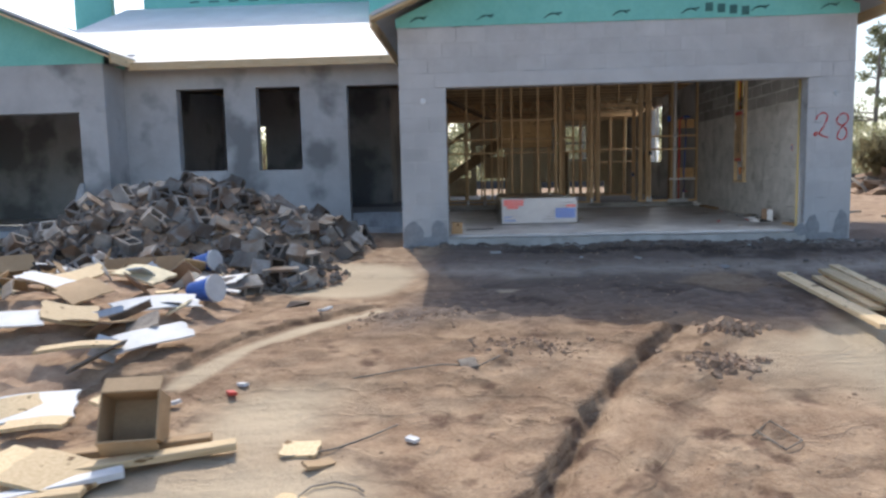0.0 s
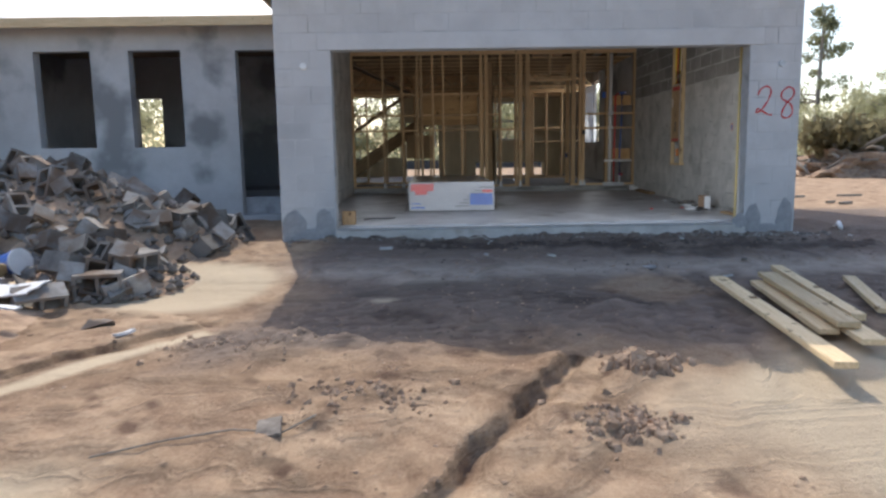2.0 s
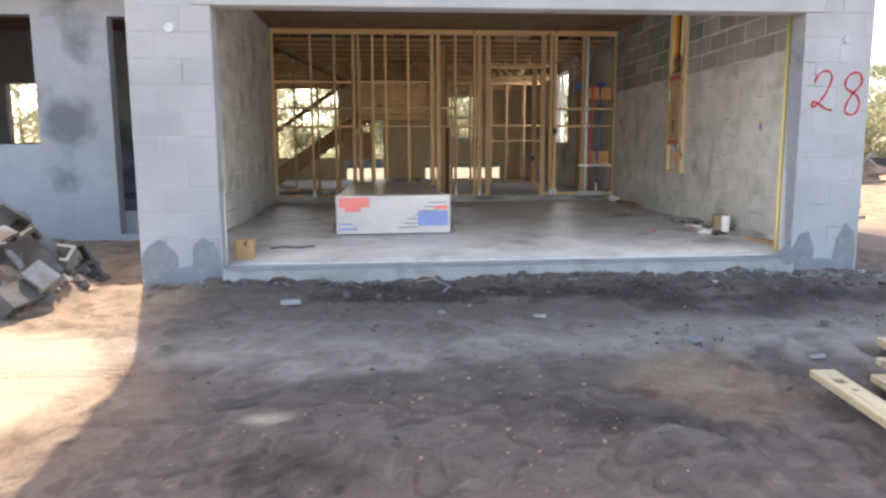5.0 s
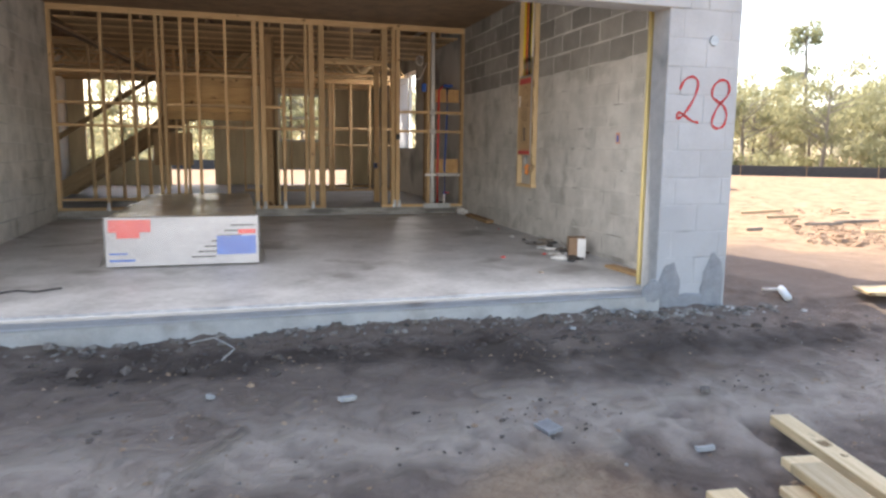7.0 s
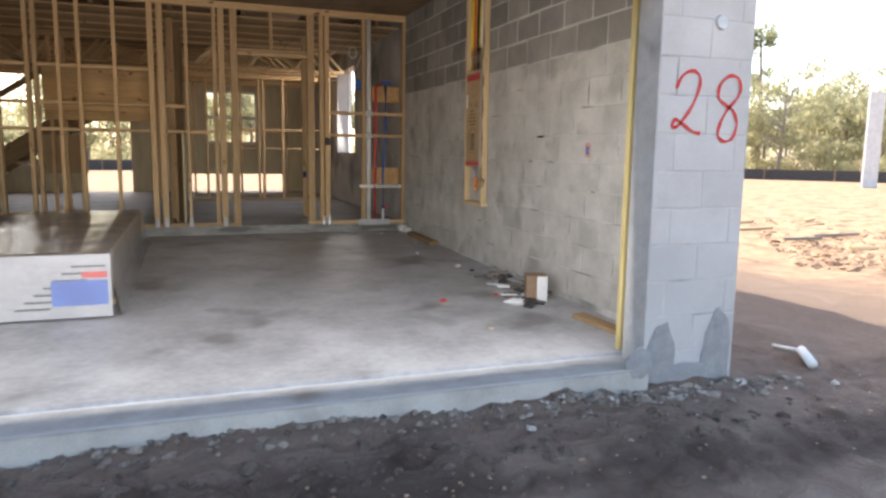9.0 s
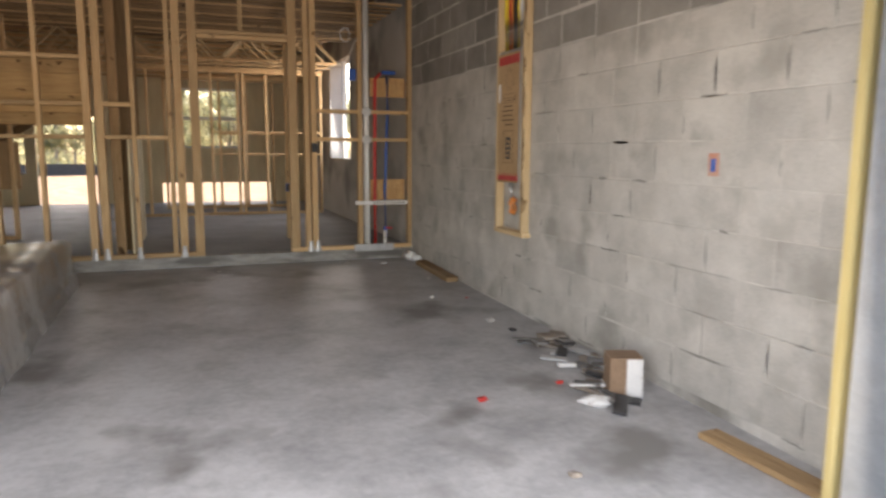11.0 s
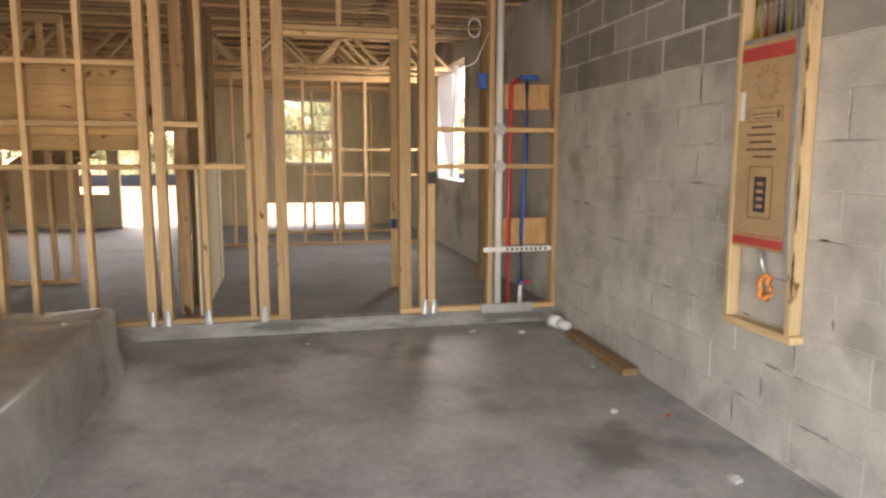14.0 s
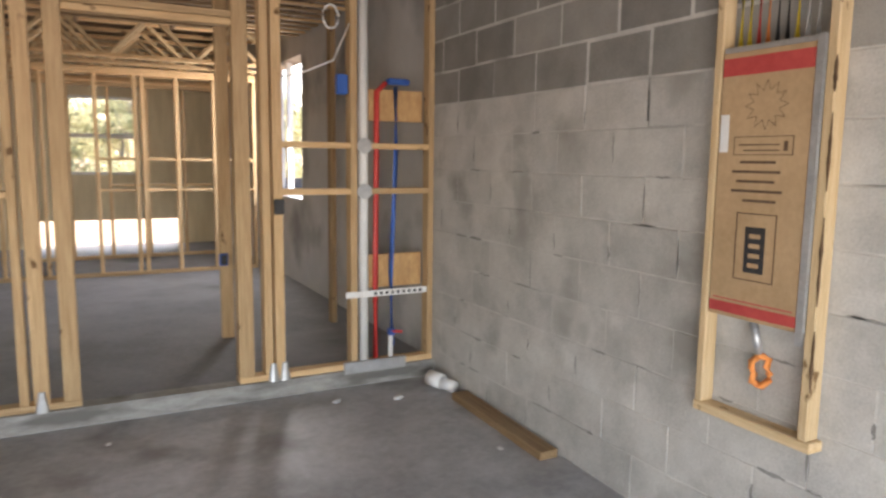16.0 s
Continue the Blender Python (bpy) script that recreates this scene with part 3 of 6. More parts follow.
# ---- the neighbouring garage ----
holed_wall("wall_neighbour_front", -13.5, -6.5, 13.00, 13.20, 0.1, 3.6, [(-11.9, -7.0, 0.4, 2.747)], STUCCO, "grey concrete block front of the neighbouring garage")
tagged(box("wall_neighbour_side", -6.7, 13.2, 0.1, -6.5, 13.72, 3.6, STUCCO), "grey block side of the neighbouring garage", "wall", kind="structure")
tagged(box("wall_neighbour_back", -13.5, 18.0, 0.1, -6.55, 18.2, 3.6, STUCCO), "grey block back wall of the neighbouring garage", "wall", kind="structure")
tagged(box("wall_neighbour_far_side", -13.7, 13.0, 0.1, -13.5, 18.2, 3.6, STUCCO), "grey block far side wall of the neighbouring garage", "wall", kind="structure")
tagged(box("floor_neighbour", -13.5, 13.05, 0.2, -6.55, 18.0, 0.6, SLAB), "grey concrete slab of the neighbouring garage", "floor", kind="structure")
gable_roof("roof_neighbour", -14.1, -6.17, 12.65, 18.9, 3.70, ROOF_GREY, "low gable roof with pale rake boards")
bm = bmesh.new()
v = [bm.verts.new(p) for p in ((-13.5, 12.99, 3.6), (-6.48, 12.99, 3.6), (-6.48, 12.99, 3.77), (-10.1, 12.99, 5.33), (-13.5, 12.99, 3.77))]
f = bm.faces.new(v)
r = bmesh.ops.extrude_face_region(bm, geom=[f])
bmesh.ops.translate(bm, vec=(0, 0.05, 0), verts=[g for g in r["geom"] if isinstance(g, bmesh.types.BMVert)])
bmesh.ops.recalc_face_normals(bm, faces=bm.faces)
tagged(part("gable_sheathing", bm, SHEATH), "sea-green coated sheathing in the neighbouring gable", "wall", kind="structure")

# ---- more materials ----
METAL = mat("galvanised_steel", (0.42, 0.43, 0.44), (0.58, 0.59, 0.60), 0.45, 8, 60, 0.1, 0.002, metal=0.6)
WHITE_PL = mat("white_plastic", (0.74, 0.74, 0.73), (0.82, 0.82, 0.81), 0.4, 6, 40, 0.05)
RED_PL = mat("red_plastic", (0.50, 0.03, 0.03), (0.62, 0.06, 0.05), 0.4, 6, 40, 0.05)
BLUE_PL = mat("blue_plastic", (0.02, 0.08, 0.34), (0.04, 0.14, 0.48), 0.4, 6, 40, 0.05)
ORANGE = mat("orange_cable", (0.80, 0.25, 0.05), (0.90, 0.34, 0.10), 0.5, 6, 40, 0.05)
YELLOW_PL = mat("yellow_cable", (0.80, 0.60, 0.04), (0.88, 0.70, 0.08), 0.5, 6, 40, 0.05)
BLACK_PL = mat("black_plastic", (0.02, 0.02, 0.022), (0.045, 0.045, 0.05), 0.5, 6, 40, 0.05)
CARD = mat("brown_cardboard", (0.36, 0.24, 0.13), (0.48, 0.33, 0.19), 0.85, 3, 50, 0.15, 0.002, vary=0.1)
CART_M = mat("dark_brown_carton", (0.20, 0.13, 0.085), (0.30, 0.20, 0.13), 0.85, 3, 50, 0.15, 0.002)
CARD_INK = mat("cardboard_ink", (0.09, 0.055, 0.035), (0.13, 0.08, 0.05), 0.8, 9, 60, 0)
CARD_RED = mat("cardboard_red_band", (0.42, 0.05, 0.05), (0.52, 0.08, 0.07), 0.7, 7, 50, 0)
FOAM = mat("white_board", (0.54, 0.54, 0.545), (0.68, 0.68, 0.675), 0.7, 4, 50, 0.2, 0.003, vary=0.05)
SPRAY = mat("red_spray_paint", (0.52, 0.02, 0.02), (0.66, 0.05, 0.05), 0.6, 14, 90, 0)
SPRAY_OR = mat("orange_spray_paint", (0.55, 0.19, 0.11), (0.50, 0.36, 0.29), 0.8, 14, 90, 0)
PATCH = mat("fresh_cement", (0.25, 0.253, 0.256), (0.36, 0.363, 0.366), 0.95, 8, 80, 0.6, 0.006)
CRUMB = mat("mortar_crumbs", (0.11, 0.088, 0.073), (0.27, 0.235, 0.20), 0.97, 9, 60, 0.5, 0.01, vary=0.35, island=True)
CLOD = mat("dry_soil_clods", (0.25, 0.16, 0.105), (0.45, 0.315, 0.21), 0.97, 7, 70, 0.8, 0.012, vary=0.25, island=True)
RUBBLE = mat("broken_concrete", (0.155, 0.142, 0.13), (0.31, 0.288, 0.262), 0.95, 5, 90, 0.7, 0.01, vary=0.5, c=(0.15, 0.105, 0.075), c_scale=3.2, c_edge=(0.46, 0.60))
WRAP = mat("clear_plastic_wrap", (0.36, 0.35, 0.345), (0.50, 0.49, 0.48), 0.10, 1.6, 7, 0.6, 0.03)
WRAP.node_tree.nodes["Principled BSDF"].inputs["Alpha"].default_value = 0.62
BARK = mat("grey_bark", (0.20, 0.17, 0.14), (0.34, 0.30, 0.25), 0.95, 6, 30, 0.6, 0.02, stretch=(3, 3, 0.6), vary=0.15)


def leaf_mat(name, a, b):
    m = mat(name, a, b, 0.7, 1.5, 12, 0, vary=0.2, spec=0.2)
    n, l = m.node_tree.nodes, m.node_tree.links
    bsdf, out = n["Principled BSDF"], n["Material Output"]
    tr, mx = n.new("ShaderNodeBsdfTranslucent"), n.new("ShaderNodeMixShader")
    l.new(bsdf.inputs["Base Color"].links[0].from_socket, tr.inputs["Color"])
    mx.inputs["Fac"].default_value = 0.6
    l.new(bsdf.outputs[0], mx.inputs[1])
    l.new(tr.outputs[0], mx.inputs[2])
    l.new(mx.outputs[0], out.inputs["Surface"])
    return m


# olive leaves, their colour paled to carry the haze of distance
LEAF = leaf_mat("hazed_olive_leaves", (0.30, 0.30, 0.17), (0.48, 0.47, 0.30))
LEAF_PINE = leaf_mat("pine_needles", (0.25, 0.27, 0.16), (0.40, 0.41, 0.26))
LEAF_DRY = leaf_mat("dry_fronds", (0.17, 0.15, 0.08), (0.28, 0.24, 0.14))

# ---- the stud wall behind the garage ----
SY = BACK - 0.005


def stud_wall(name, y, z0, z1, studs, label, material=STUD, cut=()):
    w = thing(name, (studs[0][0], y, z0), label, "stud wall", group="stud walls")
    x0, x1 = studs[0][0], studs[-1][0]
    stick("top_plate", (x0 - 0.02, y, z1 - 0.02), (x1 + 0.02, y, z1 - 0.02), 0.09, 0.038, material, w)
    stick("top_plate", (x0 - 0.02, y, z1 - 0.06), (x1 + 0.02, y, z1 - 0.06), 0.09, 0.038, material, w)
    edges = [x0 - 0.02] + [c for ab in cut for c in ab] + [x1 + 0.02]
    for a, b in zip(edges[::2], edges[1::2]):
        stick("bottom_plate", (a, y, z0 + 0.019), (b, y, z0 + 0.019), 0.09, 0.038, material, w)
    for x, thick in studs:
        stick("stud", (x, y, z0 + 0.038), (x, y, z1 - 0.08), thick, 0.09, material, w)
    return w


BACK_STUDS = [(-0.65, 0.045), (-0.04, 0.04), (0.34, 0.04), (0.65, 0.045), (0.73, 0.045), (0.96, 0.04), (1.17, 0.04), (1.54, 0.04), (1.93, 0.065), (2.035, 0.07), (2.32, 0.04),
              (2.64, 0.045), (2.72, 0.075), (2.865, 0.085), (3.795, 0.09), (3.93, 0.05), (4, 0.06), (4.48, 0.045), (5.02, 0.04)]
WALL_STUD = stud_wall("stud_wall", SY, HF, 3.49, BACK_STUDS, "pine stud wall with a door opening on a concrete curb", cut=((2.91, 3.75),))
for z in (2.875, 2.917):
    stick("door_header", (2.91, SY, z + 0.02), (3.75, SY, z + 0.02), 0.09, 0.038, STUD, WALL_STUD)
stick("cripple_stud", (3.31, SY, 2.96), (3.31, SY, 3.41), 0.04, 0.09, STUD, WALL_STUD)
for z, a, b in ((2.235, -0.7, 2.62), (1.935, -0.7, 2.67), (2.22, 3.98, 5.03), (1.935, 3.98, 5.03), (2.65, -0.7, 1.94)):
    xs = [x for x, _ in BACK_STUDS if a <= x <= b]
    for p, q in zip(xs, xs[1:]):
        if q - p > 0.12:
            stick("blocking", (p + 0.02, SY, z), (q - 0.02, SY, z), 0.09, 0.038, STUD, WALL_STUD)
# feet of the studs in steel straps
for x in (-0.04, 0.34, 1.93, 2.035, 2.32, 2.72, 3.95, 4.02):
    bm = bmesh.new()
    bmesh.ops.create_cone(bm, cap_ends=True, segments=8, radius1=0.042, radius2=0.02, depth=0.11)
    bmesh.ops.scale(bm, vec=(0.8, 0.5, 1), verts=bm.verts)
    part("strap", bm, METAL, WALL_STUD, "pale galvanised strap", Matrix.Translation((x, SY - 0.06, HF + 0.055)))

# plumbing in the last bay
PIPES = thing("plumbing_stub", (4.65, SY, HF), "white, red and blue water pipes in a stud bay", "pipes")
tube("waste_pipe", [(4.55, SY - 0.02, HF), (4.55, SY - 0.02, 3.40)], 0.03, WHITE_PL, PIPES, "white plastic pipe", 12)
tube("hot_pipe", [(4.64, SY, HF + 0.02), (4.64, SY, 1.3), (4.65, SY, 2.56), (4.71, SY, 2.62)], 0.019, RED_PL, PIPES, "red pipe")
tube("cold_pipe", [(4.76, SY, HF + 0.12), (4.75, SY, 1.4), (4.785, SY, 2.2), (4.78, SY, 2.60)], 0.016, BLUE_PL, PIPES, "blue pipe")
tube("valve", [(4.75, SY, HF + 0.02), (4.75, SY, HF + 0.2)], 0.018, WHITE_PL, PIPES)
tube("valve_handle", [(4.75, SY - 0.02, HF + 0.22), (4.82, SY - 0.03, HF + 0.21)], 0.012, RED_PL, PIPES, "red lever handle")
box("valve_body", 4.73, SY - 0.03, HF + 0.19, 4.775, SY + 0.02, HF + 0.235, BLUE_PL, PIPES, "", 0.006)
box("manifold", 4.72, SY - 0.03, 2.61, 4.87, SY + 0.03, 2.65, BLUE_PL, PIPES, "blue manifold", 0.01)
box("outlet_box", 4.37, SY - 0.055, 2.53, 4.44, SY - 0.01, 2.65, BLUE_PL, PIPES, "blue electrical box", 0.006)
for z0, z1 in ((2.38, 2.58), (1.30, 1.52)):
    box("backing_board", 4.6, SY + 0.02, z0, 4.98, SY + 0.04, z1, OSB, PIPES, "orange strand board backing", 0.003)
for z in (2.22, 1.935):
    bm = bmesh.new()
    bmesh.ops.create_cone(bm, cap_ends=True, segments=14, radius1=0.05, radius2=0.05, depth=0.006)
    part("nail_plate", bm, METAL, PIPES, "grey round nail plate", Matrix.Translation((4.545, SY - 0.056, z)) @ pose(0, 0, 0, 90, 0, 0))
strap = box("hanger_strap", 4.42, SY - 0.052, 1.255, 4.99, SY - 0.046, 1.295, WHITE_PL, PIPES, "perforated pale strap")
for k in range(9):
    bm = bmesh.new()
    bmesh.ops.create_cone(bm, cap_ends=True, segments=8, radius1=0.012, radius2=0.012, depth=0.002)
    part("hole", bm, BLACK_PL, strap, "", Matrix.Translation((4.62 + 0.04 * k, SY - 0.054, 1.275)) @ pose(0, 0, 0, 90, 0, 0))
box("shoe", 4.4, SY - 0.075, HF - 0.02, 4.83, SY - 0.047, HF + 0.055, METAL, PIPES, "grey steel stud shoe", 0.004)
tagged(tube("wire", [(4.45, SY - 0.05, 2.95), (4.33, SY - 0.1, 2.72), (4.15, SY - 0.02, 2.64), (4.05, SY + 0.05, 2.62), (3.85, SY + 0.3, 2.7)], 0.005, WHITE_PL), "thin white cable looping between studs", "cable")
tagged(tube("wire", [(4.33 + 0.05 * math.cos(a), SY - 0.06, 2.98 + 0.07 * math.sin(a)) for a in [k * 0.55 for k in range(12)]], 0.006, WHITE_PL), "coil of thin white cable", "cable")

for x, y, z, m, lb in ((4.0, SY - 0.062, 1.85, BLACK_PL, "small dark junction box nailed to the studs"), (3.87, 17.38, 1.39, BLUE_PL, "small blue outlet box nailed to a post")):
    jb = thing("outlet_box", (x, y, z), lb, "outlet box", "boxes on the studs")
    box("body", x - 0.03, y - 0.016, z - 0.045, x + 0.03, y + 0.016, z + 0.045, m, jb, "", 0.005)
    box("cover", x - 0.022, y - 0.021, z - 0.036, x + 0.022, y - 0.0165, z + 0.036, BLACK_PL, jb, "", 0.002)
tagged(stick("post", (3.90, 17.445, HF), (3.90, 17.445, 3.30), 0.045, 0.09, STUD, None, "", 90), "pale timber post inside the house", "post", group="posts inside the house")

tagged(stick("post", (4.78, 17.6, HF), (4.78, 17.6, 3.30), 0.045, 0.09, STUD_DK), "weathered timber post inside the house", "post", group="posts inside the house")

# ---- timber inside the house ----
for z, d in ((2.62, 0.19), (2.434, 0.182), (2.254, 0.178), (2.108, 0.114)):
    tagged(stick("beam", (0.73, 16.67 + (0.05 if z < 2.2 else 0), z), (1.88, 16.67 + (0.05 if z < 2.2 else 0), z), 0.08, d, BEAM), "knotty timber beam behind the studs", "beam", group="beams behind the studs")
for x, y in ((2.13, 16.62), (2.19, 16.97), (2.21, 17.32), (2.21, 17.67), (2.22, 18.02)):
    tagged(stick("post", (x, y, HF), (x, y, 3.30), 0.045, 0.09, STUD_DK, None, "", 90), "weathered timber post inside the house", "post", group="posts inside the house")
tagged(box("panel", 2.24, 16.47, HF, 2.26, 18.37, 1.95, PLY), "pale board lining a narrow passage", "board")
for nm, y, xs in (("partition", 20.77, (1.82, 2.22, 2.63, 3.15, 3.55, 3.63, 3.99, 4.4, 4.86)), ("partition", 18.27, (-1.45, -1.05, -0.55, -0.11, 0.29, 0.55, 0.72, 0.9)), ("partition", 22.27, (2.42, 2.87, 3.33, 3.79, 4.25, 4.66))):
    w = stud_wall(nm, y, HF, 3.3 if y < 19 else 3.10, [(x, 0.04) for x in xs], "bare stud partition deeper in the house", STUD_DK if y < 18 else STUD)
    for z in (1.75, 2.1):
        for p, q in zip(xs, xs[1:]):
            if q - p > 0.25 and (p > 2.9 or y < 18):
                stick("blocking", (p, y, z), (q, y, z), 0.07, 0.03, STUD, w)
tagged(box("panel", 0.35, 18.32, 1.36, 0.96, 18.34, 1.9, CARD), "brown board fixed on a partition", "board")
# glazed windows
GLASS = bpy.data.materials.new("window_glass")
GLASS.use_nodes = True
gb = GLASS.node_tree.nodes["Principled BSDF"]
gb.inputs["Transmission Weight"].default_value, gb.inputs["Roughness"].default_value, gb.inputs["IOR"].default_value = 1.0, 0.02, 1.05


def window(name, x0, x1, z0, z1, y, label):
    w = thing(name, ((x0 + x1) / 2, y, z0), label, "window", kind="structure")
    t = 0.045
    for a in ((x0, y, z0, x1, y + 0.06, z0 + t), (x0, y, z1 - t, x1, y + 0.06, z1), (x0, y, z0 + t, x0 + t, y + 0.06, z1 - t), (x1 - t, y, z0 + t, x1, y + 0.06, z1 - t), (x0 + t, y, (z0 + z1) / 2 - 0.03, x1 - t, y + 0.06, (z0 + z1) / 2 + 0.03)):
        box("window_frame", *a, WHITE_PL, w, "white plastic frame", 0.004)
    for a, b in ((z0 + t, (z0 + z1) / 2 - 0.03), ((z0 + z1) / 2 + 0.03, z1 - t)):
        p = box("pane", x0 + t, y + 0.027, a, x1 - t, y + 0.033, b, GLASS, w)
        p.visible_shadow = False


window("window_1", 2.675, 3.785, 1.846, 3.0, FAR + 0.03, "white framed window in the back wall")
tagged(box("window_2", RIGHT + 0.05, 20.07, 1.70, RIGHT + 0.11, 20.13, 3.2, WHITE_PL), "white window mullion in the side wall", "window", kind="structure")
# stair rising across the house
STAIR = thing("staircase", (-1.2, 19.58, HF), "rough timber stair rising behind the studs", "staircase")
for y in (19.28, 20.18):
    stick("stringer", (-1.35, y, HF + 0.05), (1.3, y, HF + 1.85), 0.04, 0.26, STUD_DK, STAIR, "", 0)
for k in range(9):
    x = -1.2 + 0.27 * k
    box("tread", x, 19.28, HF + 0.17 * (k + 1), x + 0.27, 20.18, HF + 0.17 * (k + 1) + 0.03, STUD_DK, STAIR)
stick("handrail", (-1.35, 19.24, HF + 0.95), (0.4, 19.24, HF + 2.14), 0.04, 0.09, STUD_DK, STAIR)
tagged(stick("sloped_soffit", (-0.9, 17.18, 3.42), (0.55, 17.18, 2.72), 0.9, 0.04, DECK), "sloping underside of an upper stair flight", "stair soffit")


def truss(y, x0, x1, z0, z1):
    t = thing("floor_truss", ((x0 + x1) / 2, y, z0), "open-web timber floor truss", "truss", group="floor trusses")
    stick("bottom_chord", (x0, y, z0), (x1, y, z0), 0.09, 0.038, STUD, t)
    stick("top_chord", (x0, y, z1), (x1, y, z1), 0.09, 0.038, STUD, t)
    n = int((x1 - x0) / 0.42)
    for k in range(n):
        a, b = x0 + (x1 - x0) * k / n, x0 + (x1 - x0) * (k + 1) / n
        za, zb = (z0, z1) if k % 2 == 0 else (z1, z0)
        # webs get the paler lumber: the light on them is put into the colour
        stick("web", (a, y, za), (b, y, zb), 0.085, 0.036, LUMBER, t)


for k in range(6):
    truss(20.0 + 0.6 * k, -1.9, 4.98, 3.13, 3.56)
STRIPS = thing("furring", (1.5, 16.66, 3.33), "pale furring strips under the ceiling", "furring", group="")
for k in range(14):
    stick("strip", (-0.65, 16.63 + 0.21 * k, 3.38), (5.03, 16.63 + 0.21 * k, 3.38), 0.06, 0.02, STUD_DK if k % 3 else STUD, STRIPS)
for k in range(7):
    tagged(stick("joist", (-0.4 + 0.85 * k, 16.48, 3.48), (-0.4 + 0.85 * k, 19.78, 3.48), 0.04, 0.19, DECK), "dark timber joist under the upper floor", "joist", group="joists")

# ---- the wrapped bundle ----
PAL = thing("wrapped_bundle", (1.15, 13.86, 0.62), "long bundle of boards in clear plastic with a printed end sheet", "bundle")
for z in range(6):
    box("board", 0.60, 12.24, 0.685 + 0.06 * z, 1.79, 15.62, 0.741 + 0.06 * z, CART_M, PAL, "", 0.006)
for y in (12.66, 13.91, 15.16):
    box("runner", 0.60, y - 0.05, 0.603 + 0.0136 * (y - 10.6), 1.79, y + 0.05, 0.69, LUMBER, PAL)


def wrap_sheet():
    bm = bmesh.new()
    prof = [(0.52, 0.635), (0.555, 0.80), (0.575, 1.03), (0.60, 1.06), (0.9, 1.058), (1.2, 1.06), (1.5, 1.058), (1.78, 1.062), (1.812, 1.03), (1.835, 0.80), (1.88, 0.635)]
    rows = []
    for j in range(60):
        y = 12.22 + 3.44 * j / 59
        row = []
        for i, (x, z) in enumerate(prof):
            w = noise.noise((x * 4, y * 3.2, z * 5)) * 0.022 + noise.noise((x * 9, y * 9, z * 9)) * 0.008
            side = i < 3 or i > 7
            row.append(bm.verts.new((x + (w if side else 0) * (1 if x > 1 else -1), y, z + (max(w, -0.012) if not side else 0))))
        rows.append(row)
    for a, b in zip(rows, rows[1:]):
        for i in range(len(prof) - 1):
            bm.faces.new((a[i], a[i + 1], b[i + 1], b[i]))
    bmesh.ops.recalc_face_normals(bm, faces=bm.faces)
    for f in bm.faces:
        f.smooth = True
    return bm


part("wrap", wrap_sheet(), WRAP, PAL, "wrinkled clear plastic")
SHEET = mat("printed_sheet", (0.29, 0.29, 0.305), (0.42, 0.42, 0.435), 0.5, 2.5, 30, 0.2, 0.01)
END = box("end_sheet", 0.575, 12.205, 0.64, 1.81, 12.212, 1.052, SHEET, PAL, "white printed sheet with red and blue fields")
PRINT = [(0.60, 0.93, 0.93, 1.035, RED_PL), (0.66, 0.88, 0.84, 0.93, RED_PL), (1.64, 0.90, 1.79, 0.94, RED_PL), (1.46, 0.72, 1.79, 0.885, BLUE_PL), (0.60, 0.68, 0.80, 0.70, BLUE_PL), (0.60, 0.74, 0.74, 0.755, BLUE_PL)]
for k, (x0, z0, x1, z1, m) in enumerate(PRINT):
    box("print_field", x0, 12.2 - 0.0002 * k, z0, x1, 12.206, z1, m, END)
for k in range(7):
    x = 1.25 + 0.055 * k
    box("print_bar", x, 12.2, 0.70 + 0.045 * k, x + 0.20, 12.206, 0.712 + 0.045 * k, BLACK_PL, END)
bm = bmesh.new()
for j in range(9):
    for i in range(25):
        x, z = 0.56 + 1.265 * i / 24, 0.64 + 0.425 * j / 8
        bm.verts.new((x, 12.182 + 0.012 * noise.noise((x * 5, z * 9, 1)), z))
bm.verts.ensure_lookup_table()
for j in range(8):
    for i in range(24):
        bm.faces.new([bm.verts[q] for q in (j * 25 + i, j * 25 + i + 1, (j + 1) * 25 + i + 1, (j + 1) * 25 + i)])
WRAP_END = mat("thin_plastic_film", (0.6, 0.6, 0.6), (0.7, 0.7, 0.7), 0.12, 3, 15, 0.6, 0.02)
WRAP_END.node_tree.nodes["Principled BSDF"].inputs["Alpha"].default_value = 0.16
part("end_wrap", bm, WRAP_END, PAL, "clear plastic film")

# ---- the electrical panel on the block wall ----
PX = RIGHT - 0.003
PANEL = thing("electrical_panel", (RIGHT, 13.72, 1.2), "electrical panel under printed cardboard in a pine frame", "electrical panel")
stick("frame_stud", (PX - 0.035, 13.512, 1.254), (PX - 0.035, 13.512, 3.48), 0.062, 0.034, LUMBER, PANEL)
stick("frame_stud", (PX - 0.035, 13.937, 1.254), (PX - 0.035, 13.937, 3.48), 0.062, 0.034, LUMBER, PANEL)
stick("frame_sill", (PX - 0.0336, 13.48, 1.235), (PX - 0.0336, 13.958, 1.235), 0.070, 0.036, LUMBER, PANEL)
box("enclosure", PX - 0.0616, 13.535, 1.60, PX, 13.915, 2.54, METAL, PANEL, "grey steel enclosure", 0.003)
CARDB = box("cardboard_cover", PX - 0.0658, 13.562, 1.60, PX - 0.0616, 13.912, 2.52, CARD, PANEL, "brown printed cardboard", 0.001)


def ink(y0, z0, y1, z1, m, k=0):
    z0, z1 = 1.60 + (z0 - 1.59) * 0.934, 1.60 + (z1 - 1.59) * 0.934
    box("print", PX - 0.0668 - 0.0003 * k, y0, z0, PX - 0.0658, y1, z1, m, CARDB)


